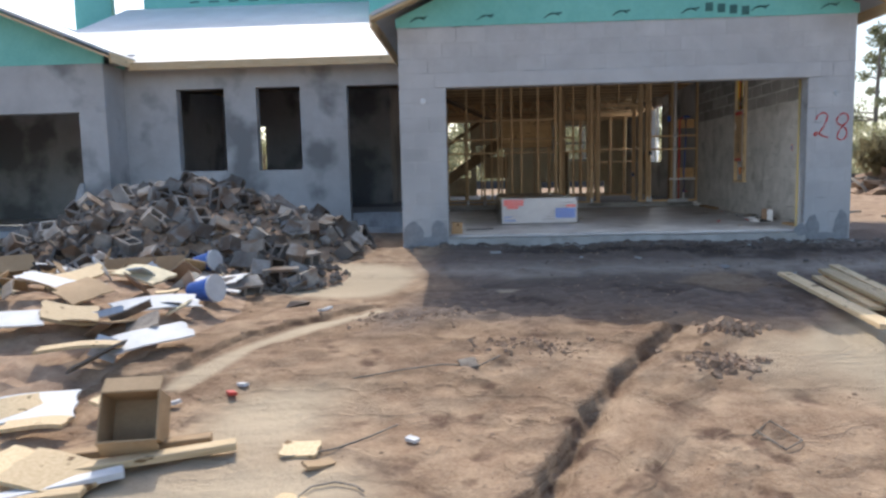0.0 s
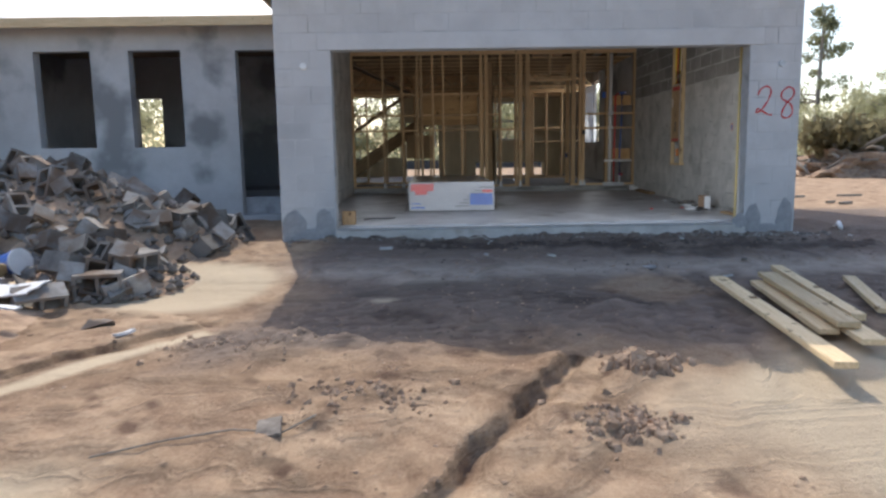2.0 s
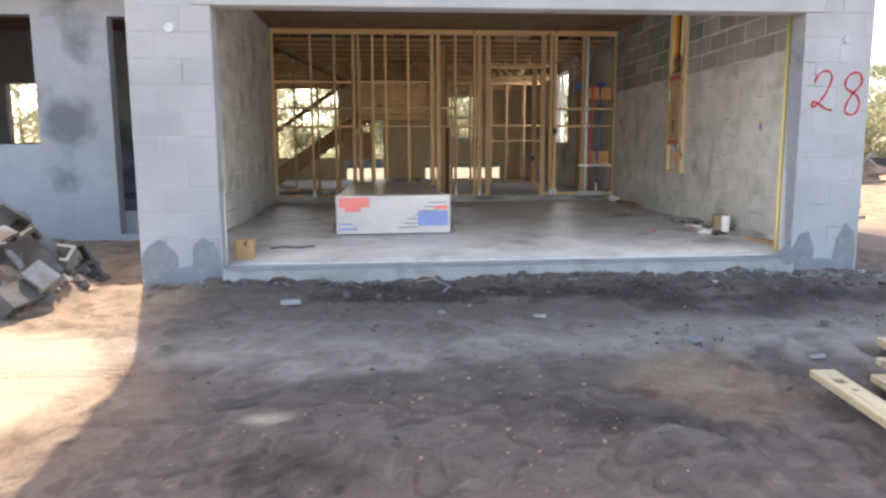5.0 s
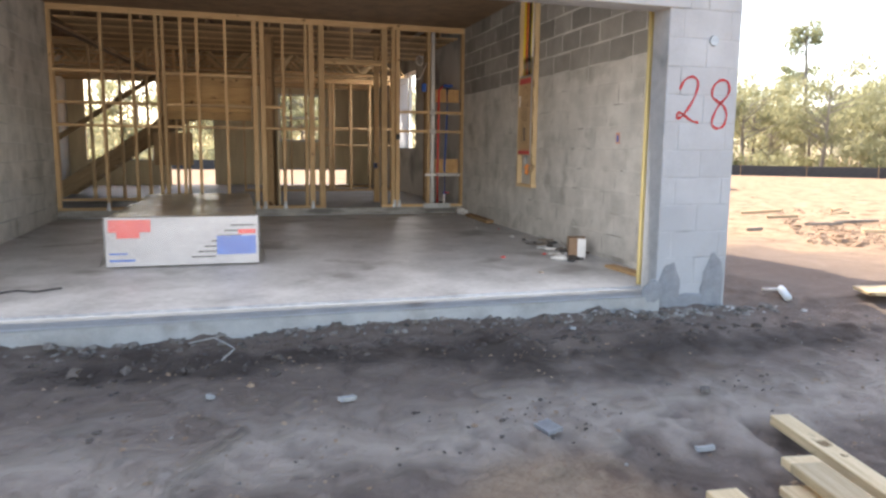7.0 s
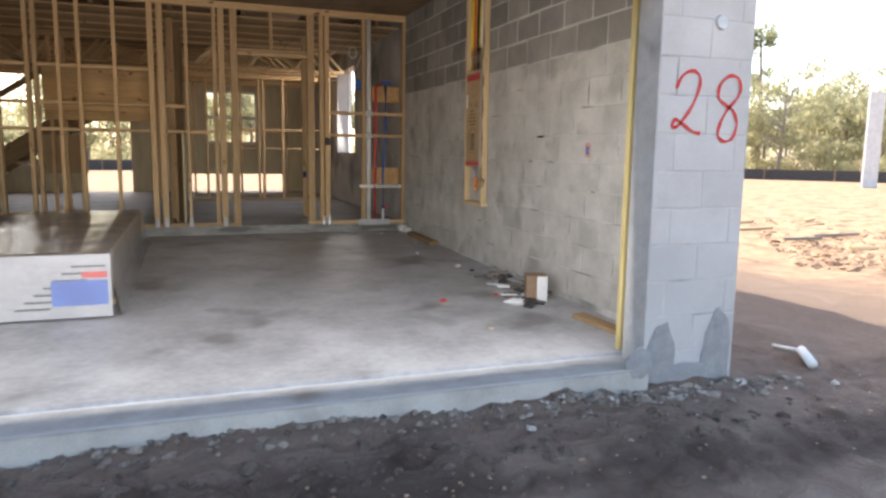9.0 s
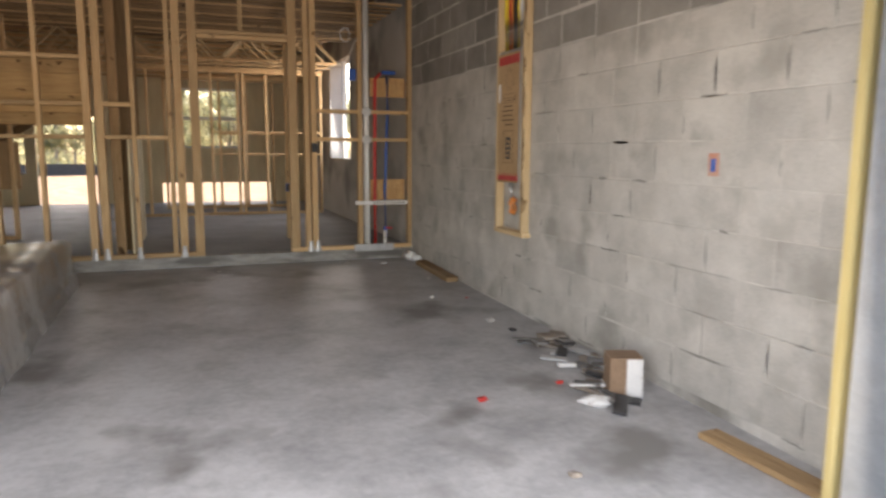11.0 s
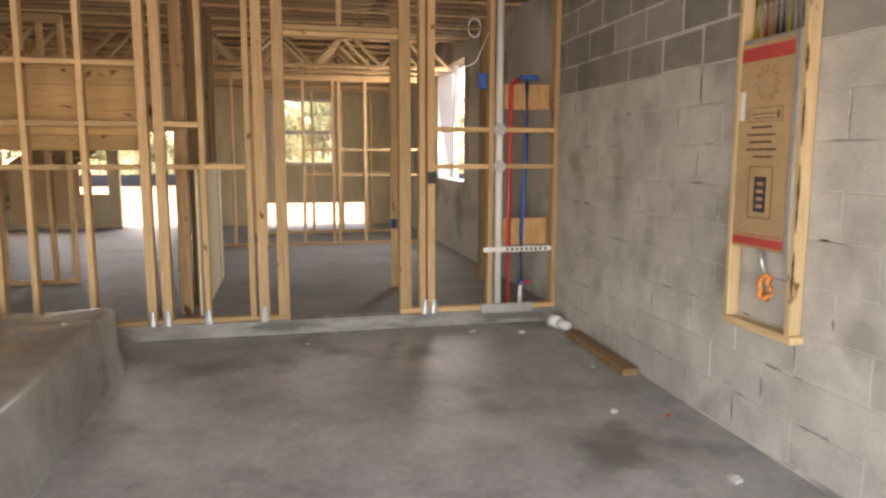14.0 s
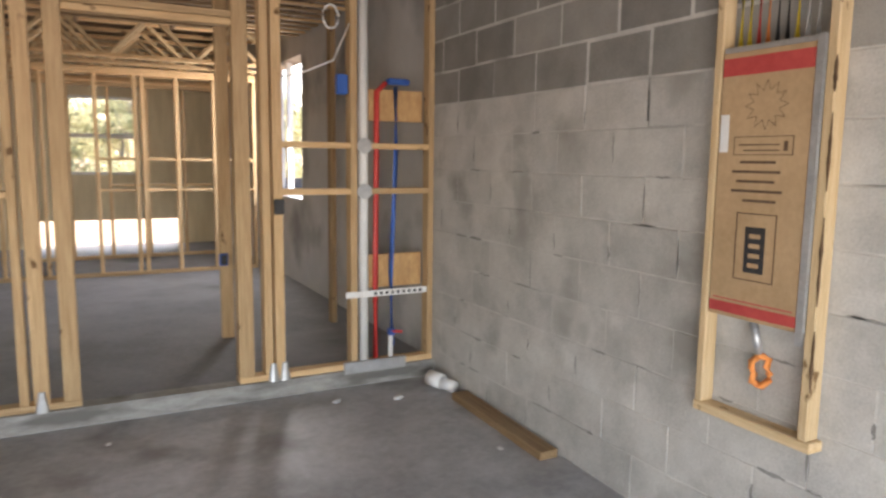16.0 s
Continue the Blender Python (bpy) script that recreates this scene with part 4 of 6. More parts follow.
ink(13.563, 2.49, 13.911, 2.555, CARD_RED)
ink(13.563, 1.605, 13.911, 1.645, CARD_RED)
ink(13.577, 1.655, 13.897, 1.66, CARD_RED)
for k, (a, b) in enumerate(((13.667, 13.797), (13.647, 13.847), (13.677, 13.827), (13.657, 13.847), (13.677, 13.817))):
    ink(a, 2.03 + 0.035 * k, b, 2.04 + 0.035 * k, CARD_INK)
for y0, z0, y1, z1 in ((13.617, 2.20, 13.847, 2.203), (13.617, 2.265, 13.847, 2.268), (13.617, 2.20, 13.62, 2.268), (13.844, 2.20, 13.847, 2.268), (13.667, 2.215, 13.807, 2.22), (13.667, 2.235, 13.827, 2.24), (13.637, 2.215, 13.652, 2.25)):
    ink(y0, z0, y1, z1, CARD_INK)
for y0, z0, y1, z1 in ((13.657, 1.74, 13.661, 1.99), (13.812, 1.74, 13.816, 1.99), (13.657, 1.74, 13.816, 1.744), (13.657, 1.986, 13.816, 1.99)):
    ink(y0, z0, y1, z1, CARD_INK)
ink(13.697, 1.77, 13.777, 1.94, BLACK_PL)
for k in range(4):
    ink(13.715, 1.79 + 0.036 * k, 13.759, 1.806 + 0.036 * k, CARD, 1)
bm = bmesh.new()
ring = []
for k in range(24):
    a, r = 2 * math.pi * k / 24, (0.085 if k % 2 == 0 else 0.052)
    ring.append((r * math.cos(a), r * math.sin(a)))
for s in (1.0, 0.93):
    for u, w in ring:
        bm.verts.new((PX - 0.067, 13.727 + u * s, 2.335 + w * s))
bm.verts.ensure_lookup_table()
for k in range(24):
    bm.faces.new([bm.verts[i] for i in (k, (k + 1) % 24, 24 + (k + 1) % 24, 24 + k)])
part("starburst_print", bm, CARD_INK, CARDB)
box("sticker", PX - 0.0675, 13.872, 2.18, PX - 0.0662, 13.907, 2.31, WHITE_PL, CARDB, "white paper sticker")
box("edge_rail", PX - 0.07, 13.535, 1.56, PX - 0.0616, 13.559, 2.54, METAL, PANEL, "grey steel rail")
for k, m in enumerate((YELLOW_PL, YELLOW_PL, RED_PL, ORANGE, BLACK_PL, BLACK_PL, YELLOW_PL, WHITE_PL, WHITE_PL)):
    y = 13.877 - 0.036 * k
    tube("conductor", [(PX - 0.028, y, 2.50), (PX - 0.035, y - 0.005, 2.8), (PX - 0.021, y + 0.01, 3.45)], 0.011, m, PANEL)
box("clamp_bar", PX - 0.056, 13.557, 2.52, PX - 0.014, 13.897, 2.535, METAL, PANEL)
tube("ground_lead", [(PX - 0.035, 13.747, 1.60), (PX - 0.049, 13.717, 1.55), (PX - 0.042, 13.707, 1.49)], 0.014, METAL, PANEL)
tube("cable_coil", [(PX - 0.035 - 0.012 * math.sin(5 * a), 13.702 + 0.035 * math.cos(a), 1.43 + 0.055 * math.sin(a)) for a in [0.45 * k for k in range(44)]], 0.012, ORANGE, PANEL, "orange cable coil")

WANE = mat("bark_wane", (0.07, 0.04, 0.022), (0.15, 0.09, 0.05), 0.95, 20, 80, 0.5, 0.004)
rng = random.Random(14)
for z0, z1 in ((1.42, 1.62), (1.70, 1.98), (2.06, 2.30), (2.36, 2.47), (2.62, 2.95)):
    bm = bmesh.new()
    rows = []
    for i in range(9):
        u = i / 8
        w = (0.002 + 0.006 * math.sin(math.pi * u)) * rng.uniform(0.5, 1.3)
        z = z0 + (z1 - z0) * u
        rows.append([bm.verts.new(p) for p in ((PX - 0.0672, 13.494 + w, z), (PX - 0.0672, 13.4935, z), (PX - 0.066 + w, 13.4935, z))])
    for a, b in zip(rows, rows[1:]):
        for i in (0, 1):
            bm.faces.new((a[i], a[i + 1], b[i + 1], b[i]))
    part("bark_edge", bm, WANE, PANEL, "dark strip of bark along the stud's edge")

# ---- small things in the garage ----
def clump(seed, r, sx=1.0, sy=1.0, sz=1.0, rough=0.35, sub=2):
    bm = bmesh.new()
    bmesh.ops.create_icosphere(bm, subdivisions=sub, radius=r)
    for v in bm.verts:
        d = v.co.normalized()
        v.co *= 1 + rough * noise.noise(d * 1.7 + Vector((seed * 3.1, seed, 0))) + rough * 0.4 * noise.noise(d * 5 + Vector((seed, 0, 7)))
        v.co.x, v.co.y, v.co.z = v.co.x * sx, v.co.y * sy, v.co.z * sz
    return bm


MUDSCRAP = mat("dusty_scrap", (0.08, 0.078, 0.076), (0.20, 0.195, 0.19), 0.8, 8, 60, 0.3, 0.004, vary=0.3)


def slab_z(y):
    return 0.602 + 0.0136 * (y - 10.6)


CART = thing("carton", (4.81, 11.97, slab_z(11.6)), "small brown carton with one white side", "box", m=Matrix.Translation((4.81, 11.97, slab_z(11.6))) @ pose(0, 0, 0, 0, 0, -20) @ Matrix.Diagonal((0.82, 0.82, 0.8, 1)))
for nm, a, m in (("box_body", (-0.10, -0.075, 0.001, 0.10, 0.11, 0.25), CART_M), ("white_side", (0.0, -0.082, 0.004, 0.098, -0.0755, 0.245), FOAM)):
    bm = bmesh.new()
    add_box(bm, *a, 0.003)
    part(nm, bm, m, CART, "", place_of(CART))
for x0, y0, x1, y1, h in ((4.90, 10.72, 4.85, 11.40, 0.028), (4.965, 14.83, 4.98, 15.78, 0.045)):
    tagged(stick("scrap_board", (x0, y0, slab_z(y0) + h / 2), (x1, y1, slab_z(y1) + h / 2), 0.11, h, STUD_DK), "brown offcut of timber lying along the block wall", "offcut", group="offcuts along the wall")
FIT = thing("pipe_fitting", (4.95, 15.98, slab_z(15.96)), "white plastic pipe fitting on the slab", "pipe fitting")
tube("socket", [(4.91, 16.06, slab_z(15.96) + 0.06), (4.95, 15.96, slab_z(15.96) + 0.055)], 0.05, WHITE_PL, FIT, "", 14)
tube("pipe_end", [(4.95, 15.96, slab_z(15.96) + 0.05), (4.99, 15.86, slab_z(15.96) + 0.04)], 0.038, WHITE_PL, FIT, "", 14)
rng = random.Random(4)
for k, (x, y, r, m, lb) in enumerate(((4.09, 12.09, 0.022, RED_PL, "red"), (4.57, 12.19, 0.018, RED_PL, "red"), (4.74, 13.47, 0.028, FOAM, "white"), (4.27, 16.03, 0.022, FOAM, "white"), (4.63, 15.93, 0.025, FOAM, "white"), (4.59, 14.30, 0.022, FOAM, "white"), (4.59, 11.86, 0.05, FOAM, "white"), (4.12, 11.26, 0.02, CRUMB, "grey"), (4.78, 13.20, 0.022, BLACK_PL, "black"), (3.02, 15.94, 0.012, FOAM, "white"), (4.81, 15.04, 0.015, FOAM, "white"), (4.85, 14.19, 0.012, RED_PL, "red"))):
    tagged(part("litter", clump(k, r, 1.4, 1, 0.5, 0.5), m, None, "", Matrix.Translation((x, y, slab_z(y) + r * 0.35)) @ pose(0, 0, 0, 0, 0, rng.uniform(0, 180))), lb + " scrap lying on the concrete slab", "litter", group="scraps on the slab")
for k in range(40):
    y = rng.uniform(11.75, 12.95)
    x = rng.uniform(4.72, 4.97) - (0.14 if y < 12.1 else 0)
    m = rng.choice([BLACK_PL, METAL, MUDSCRAP, CRUMB, CRUMB, MUDSCRAP, FOAM])
    bm = bmesh.new()
    w, d = rng.uniform(0.03, 0.10), rng.uniform(0.012, 0.035)
    add_box(bm, -w, -d, 0, w, d, rng.uniform(0.008, 0.022), 0.003)
    tagged(part("offcut", bm, m, None, "", Matrix.Translation((x, y, slab_z(y) + 0.002 + 0.012 * (k % 3))) @ pose(0, 0, 0, rng.uniform(-7, 7), rng.uniform(-7, 7), rng.uniform(0, 180))), "dark strip of scrap beside the carton", "litter", group="strips by the wall")
tagged(box("wood_block", -0.22, 10.72, slab_z(10.7), -0.06, 10.86, slab_z(10.7) + 0.17, STUD_DK, None, "", 0.004), "short block of timber inside the door jamb", "wood block")
tagged(tube("cord", [(0.0, 11.3, slab_z(11.3) + 0.008), (0.12, 11.4, slab_z(11.3) + 0.008), (0.25, 11.32, slab_z(11.3) + 0.008), (0.4, 11.42, slab_z(11.4) + 0.008)], 0.008, BLACK_PL), "short black cord on the slab", "cord")
# wooden buck along the door jamb and paint on the wall
tagged(stick("door_buck", (JAMB_R + 0.03, 10.645, 0.604), (JAMB_R + 0.03, 10.645, 3.1), 0.075, 0.038, YELLOW_BUCK, None, "", 0), "yellow treated timber buck on the door jamb", "door buck")
SB = tagged(box("outlet_box", RIGHT - 0.012, 11.660, 1.738, RIGHT - 0.0055, 11.690, 1.798, BLUE_PL, None, "", 0.003), "small blue outlet box ringed by orange paint", "outlet box")
box("paint_mark", RIGHT - 0.0075, 11.640, 1.718, RIGHT - 0.006, 11.710, 1.823, SPRAY_OR, SB, "orange spray paint")

# ---- marks on the front ----
def ribbon(points, width, y, material, parent, name="stroke"):
    """A flat stroke of paint on the front wall through points (x, z)."""
    bm = bmesh.new()
    pts = [Vector((x, z)) for x, z in points]
    fine = []
    for i in range(len(pts) - 1):
        p0, p1, p2, p3 = pts[max(i - 1, 0)], pts[i], pts[i + 1], pts[min(i + 2, len(pts) - 1)]
        for k in range(6):
            t = k / 6
            fine.append(0.5 * ((2 * p1) + (p2 - p0) * t + (2 * p0 - 5 * p1 + 4 * p2 - p3) * t * t + (3 * p1 - p0 - 3 * p2 + p3) * t ** 3))
    fine.append(pts[-1])
    rows = []
    for i, p in enumerate(fine):
        d = (fine[min(i + 1, len(fine) - 1)] - fine[max(i - 1, 0)]).normalized()
        w = width * (0.5 + 0.12 * math.sin(i * 0.7))
        rows.append((bm.verts.new((p.x - d.y * w, y, p.y + d.x * w)), bm.verts.new((p.x + d.y * w, y, p.y - d.x * w))))
    for (a, b), (c, d) in zip(rows, rows[1:]):
        bm.faces.new((a, b, d, c))
    return part(name, bm, material, parent)


NUM = thing("house_number", (5.0, FRONT - 0.008, 1.8), "number 28 sprayed in red on the block pier", "number")
ribbon([(4.78, 2.10), (4.82, 2.17), (4.89, 2.195), (4.935, 2.15), (4.91, 2.05), (4.86, 1.965), (4.80, 1.90), (4.765, 1.90), (4.785, 1.935), (4.83, 1.915), (4.90, 1.875), (4.955, 1.865)], 0.017, FRONT - 0.0075, SPRAY, NUM, "digit")
ribbon([(5.215, 2.115), (5.19, 2.17), (5.13, 2.18), (5.07, 2.13), (5.065, 2.06), (5.12, 2.02), (5.17, 1.99), (5.20, 1.92), (5.175, 1.845), (5.12, 1.825), (5.075, 1.855), (5.085, 1.92), (5.13, 2.00), (5.19, 2.06), (5.215, 2.115)], 0.017, FRONT - 0.0076, SPRAY, NUM, "digit")
for x, z, m, lb in ((5.05, 2.46, METAL, "small round grey plug in the block pier"), (-0.57, 2.50, WHITE_PL, "small round white plug in the block pier")):
    bm = bmesh.new()
    bmesh.ops.create_cone(bm, cap_ends=True, segments=14, radius1=0.042, radius2=0.036, depth=0.02)
    tagged(part("wall_plug", bm, m, None, "", Matrix.Translation((x, FRONT - 0.008, z)) @ pose(0, 0, 0, 90, 0, 0)), lb, "wall plug", group="wall plugs")
# smears of cement at the feet of the piers
for k, (x, z, w, h) in enumerate(((4.78, 0.58, 0.10, 0.22), (5.17, 0.60, 0.10, 0.24), (-0.75, 0.62, 0.15, 0.2), (-0.38, 0.60, 0.12, 0.22), (5.0, 0.48, 0.26, 0.1), (-0.58, 0.5, 0.3, 0.1), (4.60, 0.60, 0.09, 0.10))):
    bm = clump(20 + k, 1.0, w, 0.012, h, 0.3, 3)
    tagged(part("cement_smear", bm, PATCH, None, "", Matrix.Translation((x, FRONT - 0.004 - (0.06 if k == 6 else 0), z))), "dark cement smear at the foot of the wall", "cement", group="cement smears")
# print on the sheathing, as plain shapes
for k in range(7):
    x = -0.72 + 0.92 * k
    LOGO = thing("sheathing_mark", (x, FRONT - 0.016, 3.62), "dark printed mark on the green sheathing", "print", group="marks on the sheathing")
    for j in range(3):
        ribbon([(x + 0.04 * j, 3.57 + 0.03 * j), (x + 0.1 + 0.04 * j, 3.63), (x + 0.2 + 0.02 * j, 3.60 + 0.02 * j)], 0.014, FRONT - 0.0145, SHEATH_INK, LOGO, "mark")
for j in range(4):
    x = 3.28 + 0.16 * j
    tagged(box("sheathing_mark", x, FRONT - 0.0165, 3.585 - 0.02 * j, x + 0.10, FRONT - 0.0125, 3.70 - 0.02 * j, SHEATH_INK), "bold dark printed bar on the green sheathing", "print", group="marks on the sheathing")
for k in range(9):
    x = -6.6 + 0.52 * k
    tagged(box("sheathing_mark", x - 0.62, 18.892, 6.07, x - 0.36, 18.898, 6.11, SHEATH_INK), "short dark printed line on the green sheathing", "print", group="marks on the sheathing")

# ---- timber on the ground ----
def lying(name, x0, y0, x1, y1, w, h, lift, material, label, category, group, spin=0):
    a, b = ground_z(x0, y0), ground_z(x1, y1)
    rise = max(ground_z(x0 + (x1 - x0) * k / 12, y0 + (y1 - y0) * k / 12) - a - (b - a) * k / 12 for k in range(13))
    a, b = a + rise * 0.85 + h / 2 + lift, b + rise * 0.85 + h / 2 + lift
    return tagged(stick(name, (x0, y0, a), (x1, y1, b), w, h, material, None, "", spin), label, category, group=group)


for x0, y0, x1, y1, w, h, lift in ((3.36, 7.95, 3.11, 5.64, 0.13, 0.04, 0.03), (3.73, 7.98, 3.44, 6.38, 0.13, 0.04, 0.03), (3.87, 8.12, 3.56, 6.10, 0.15, 0.04, 0.035), (4.17, 8.55, 3.86, 6.75, 0.10, 0.05, 0.03), (3.82, 8.02, 3.52, 6.30, 0.14, 0.04, 0.077), (4.60, 8.10, 4.15, 6.90, 0.10, 0.04, 0.03)):
    lying("plank", x0, y0, x1, y1, w, h, lift, LUMBER, "pale pine plank lying on the soil", "plank", "planks on the ground")
lying("plank", 6.52, 10.27, 7.5, 9.85, 0.3, 0.03, 0.03, LUMBER, "short wide pale board on the soil", "plank", "planks on the ground")
PIPEP = thing("pipe_offcut", (5.9, 10.5, ground_z(5.9, 10.5)), "white plastic pipe offcut on the soil", "pipe")
tube("pipe", [(6.02, 10.80, ground_z(6.02, 10.80) + 0.03), (5.85, 10.40, ground_z(5.85, 10.40) + 0.035)], 0.013, WHITE_PL, PIPEP)
tube("socket", [(5.86, 10.43, ground_z(5.86, 10.43) + 0.036), (5.80, 10.28, ground_z(5.80, 10.28) + 0.036)], 0.03, WHITE_PL, PIPEP)

# ---- the heap of broken blocks ----
def cmu(cells, length):
    xs = [-length / 2, -length / 2 + 0.03]
    for c in range(cells):
        xs += [xs[-1] + (length - 0.03 * (cells + 1)) / cells]
        xs += [xs[-1] + 0.03]
    ys = [-0.097, -0.067, 0.067, 0.097]
    bm = bmesh.new()
    v = {(i, j, k): bm.verts.new((x, y, z)) for i, x in enumerate(xs) for j, y in enumerate(ys) for k, z in enumerate((-0.095, 0.095))}
    hole = lambda i, j: j == 1 and i % 2 == 1
    for i in range(len(xs) - 1):
        for j in range(3):
            if not hole(i, j):
                bm.faces.new([v[q] for q in ((i, j, 1), (i + 1, j, 1), (i + 1, j + 1, 1), (i, j + 1, 1))])
                bm.faces.new([v[q] for q in ((i, j, 0), (i, j + 1, 0), (i + 1, j + 1, 0), (i + 1, j, 0))])
            else:
                for a, b in (((i, j), (i + 1, j)), ((i + 1, j), (i + 1, j + 1)), ((i + 1, j + 1), (i, j + 1)), ((i, j + 1), (i, j))):
                    bm.faces.new([v[q] for q in ((*a, 1), (*b, 1), (*b, 0), (*a, 0))])
    n = len(xs) - 1
    for i in range(n):
        for j in (0, 3):
            bm.faces.new([v[q] for q in ((i, j, 0), (i + 1, j, 0), (i + 1, j, 1), (i, j, 1))])
    for i in (0, n):
        for j in range(3):
            bm.faces.new([v[q] for q in ((i, j, 0), (i, j + 1, 0), (i, j + 1, 1), (i, j, 1))])
    bmesh.ops.recalc_face_normals(bm, faces=bm.faces)
    return bm


def shard(seed, sx, sy, sz):
    r = random.Random(seed)
    bm = bmesh.new()
    for _ in range(11):
        bm.verts.new((r.uniform(-sx, sx), r.uniform(-sy, sy), r.choice((-sz, sz)) * r.uniform(0.6, 1)))
    res = bmesh.ops.convex_hull(bm, input=bm.verts)
    bmesh.ops.delete(bm, geom=list({g for g in res["geom_interior"] + res["geom_unused"] if isinstance(g, bmesh.types.BMVert)}), context="VERTS")
    return bm


def to_mesh(name, bm, material):
    me = bpy.data.meshes.new(name)
    bm.normal_update()
    bm.to_mesh(me)
    bm.free()
    me.materials.append(material)
    return me


CMU = [to_mesh("block", cmu(2, 0.39), RUBBLE), to_mesh("block", cmu(1, 0.20), RUBBLE)]
SHARDS = [to_mesh("fragment", shard(s, *d), RUBBLE) for s, d in enumerate(((0.14, 0.09, 0.03), (0.10, 0.09, 0.07), (0.17, 0.10, 0.05), (0.08, 0.06, 0.04), (0.12, 0.12, 0.035)))]


def heap_z(x, y):
    """Height of the heap above the ground."""
    u = math.hypot((x + 4.0) / 2.75, (y - 10.4) / 1.9)
    z = 0.93 * max(0.0, 1 - u ** 1.6) * (1 + 0.25 * noise.noise((x * 0.9, y * 0.9, 3)))
    u = math.hypot((x + 2.6) / 1.2, (y - 10.4) / 1.2)
    return max(z, 0.55 * max(0.0, 1 - u ** 1.5), 0.35 * max(0, 1 - math.hypot((x + 2.3) / 1.0, (y - 8.6) / 0.7)))


HEAP = thing("rubble_heap", (-4.2, 10.4, ground_z(-4.2, 10.4)), "heap of broken grey concrete blocks and soil", "rubble heap")
xs, ys = np.arange(-7.6, -1.1, 0.09), np.arange(7.7, 12.5, 0.09)
verts, faces = [], []
for y in ys:
    for x in xs:
        h = heap_z(x, y)
        verts.append((x, y, ground_z(x, y) - 0.03 + h * 1.0 + (0.07 * noise.noise((x * 4, y * 4, 2)) + 0.05 * noise.noise((x * 10, y * 10, 2))) * min(1, h * 5)))
for j in range(len(ys) - 1):
    for i in range(len(xs) - 1):
        faces.append((j * len(xs) + i, j * len(xs) + i + 1, (j + 1) * len(xs) + i + 1, (j + 1) * len(xs) + i))
me = bpy.data.meshes.new("soil")
me.from_pydata(verts, [], faces)
me.materials.append(CLOD)
part("soil", me, CLOD, HEAP, "brown soil and crumbs")
rng = random.Random(11)
count = 0
while count < 300:
    x, y = rng.uniform(-7.2, -1.3), rng.uniform(7.9, 12.2)
    h = heap_z(x, y)
    if h < 0.05 or (y > 11.2 and rng.random() < 0.6):
        continue
    count += 1
    z = ground_z(x, y) + h
    pick = rng.random()
    me = CMU[0] if pick < 0.27 else CMU[1] if pick < 0.45 else rng.choice(SHARDS)
    name = "block" if pick < 0.45 else "fragment"
    s = rng.uniform(0.85, 1.15)
    m = Matrix.Translation((x, y, z + (0.02 if pick < 0.45 else 0.0))) @ pose(0, 0, 0, rng.uniform(-65, 65), rng.uniform(-65, 65), rng.uniform(0, 360)) @ Matrix.Scale(s if name == "fragment" else 1.0, 4)
    part(name, me, RUBBLE, HEAP, "", m)
verts, faces = [], []
for k in range(2600):
    x, y = rng.uniform(-7.2, -1.2), rng.uniform(7.8, 12.2)
    h = heap_z(x, y)
    if h <= 0.01:
        continue
    r, z = rng.uniform(0.02, 0.06), ground_z(x, y) + h
    b = len(verts)
    for dx, dy, dz in ((-1, -0.6, 0), (1, -0.7, 0.1), (0.8, 0.9, 0), (-0.9, 0.7, 0), (0.1, 0, 1.1), (0, 0.1, -0.8)):
        verts.append((x + dx * r * rng.uniform(0.6, 1.2), y + dy * r * rng.uniform(0.6, 1.2), z + dz * r))
    faces += [(b + i, b + (i + 1) % 4, b + 4) for i in range(4)] + [(b + (i + 1) % 4, b + i, b + 5) for i in range(4)]
me = bpy.data.meshes.new("gravel")
me.from_pydata(verts, [], faces)
me.materials.append(CRUMB)
tagged(part("gravel", me, CRUMB, HEAP), "", "", "", "stuff")
# whole blocks lying free at the heap's edge
for x, y, turn, tilt in ((-2.02, 8.1, 15, 4), (-2.45, 8.35, -30, 60), (-1.85, 8.5, 70, 8), (-2.35, 7.75, 40, 30), (-2.9, 8.0, 10, 50), (-1.75, 10.35, 35, 70), (-1.95, 10.0, 80, 12), (-2.15, 9.7, 20, 40)):
    tagged(part("concrete_block", CMU[0], RUBBLE, None, "", Matrix.Translation((x, y, ground_z(x, y) + 0.085 + heap_z(x, y) * 0.9)) @ pose(0, 0, 0, 90 + tilt, 0, turn)), "hollow grey concrete block lying beside the rubble heap", "concrete block", group="loose blocks")
tagged(part("concrete_block", SHARDS[0], RUBBLE, None, "", Matrix.Translation((-1.60, 7.12, ground_z(-1.6, 7.12) + 0.02)) @ pose(0, 0, 0, 4, 0, 10)), "thin broken block piece on pale silt", "concrete block", group="loose blocks")

# ---- the heap of building waste ----
def waste_z(x, y):
    u = math.hypot((x + 3.9) / 1.9, (y - 6.6) / 2.6)
    return 0.34 * max(0.0, 1 - u ** 1.8)


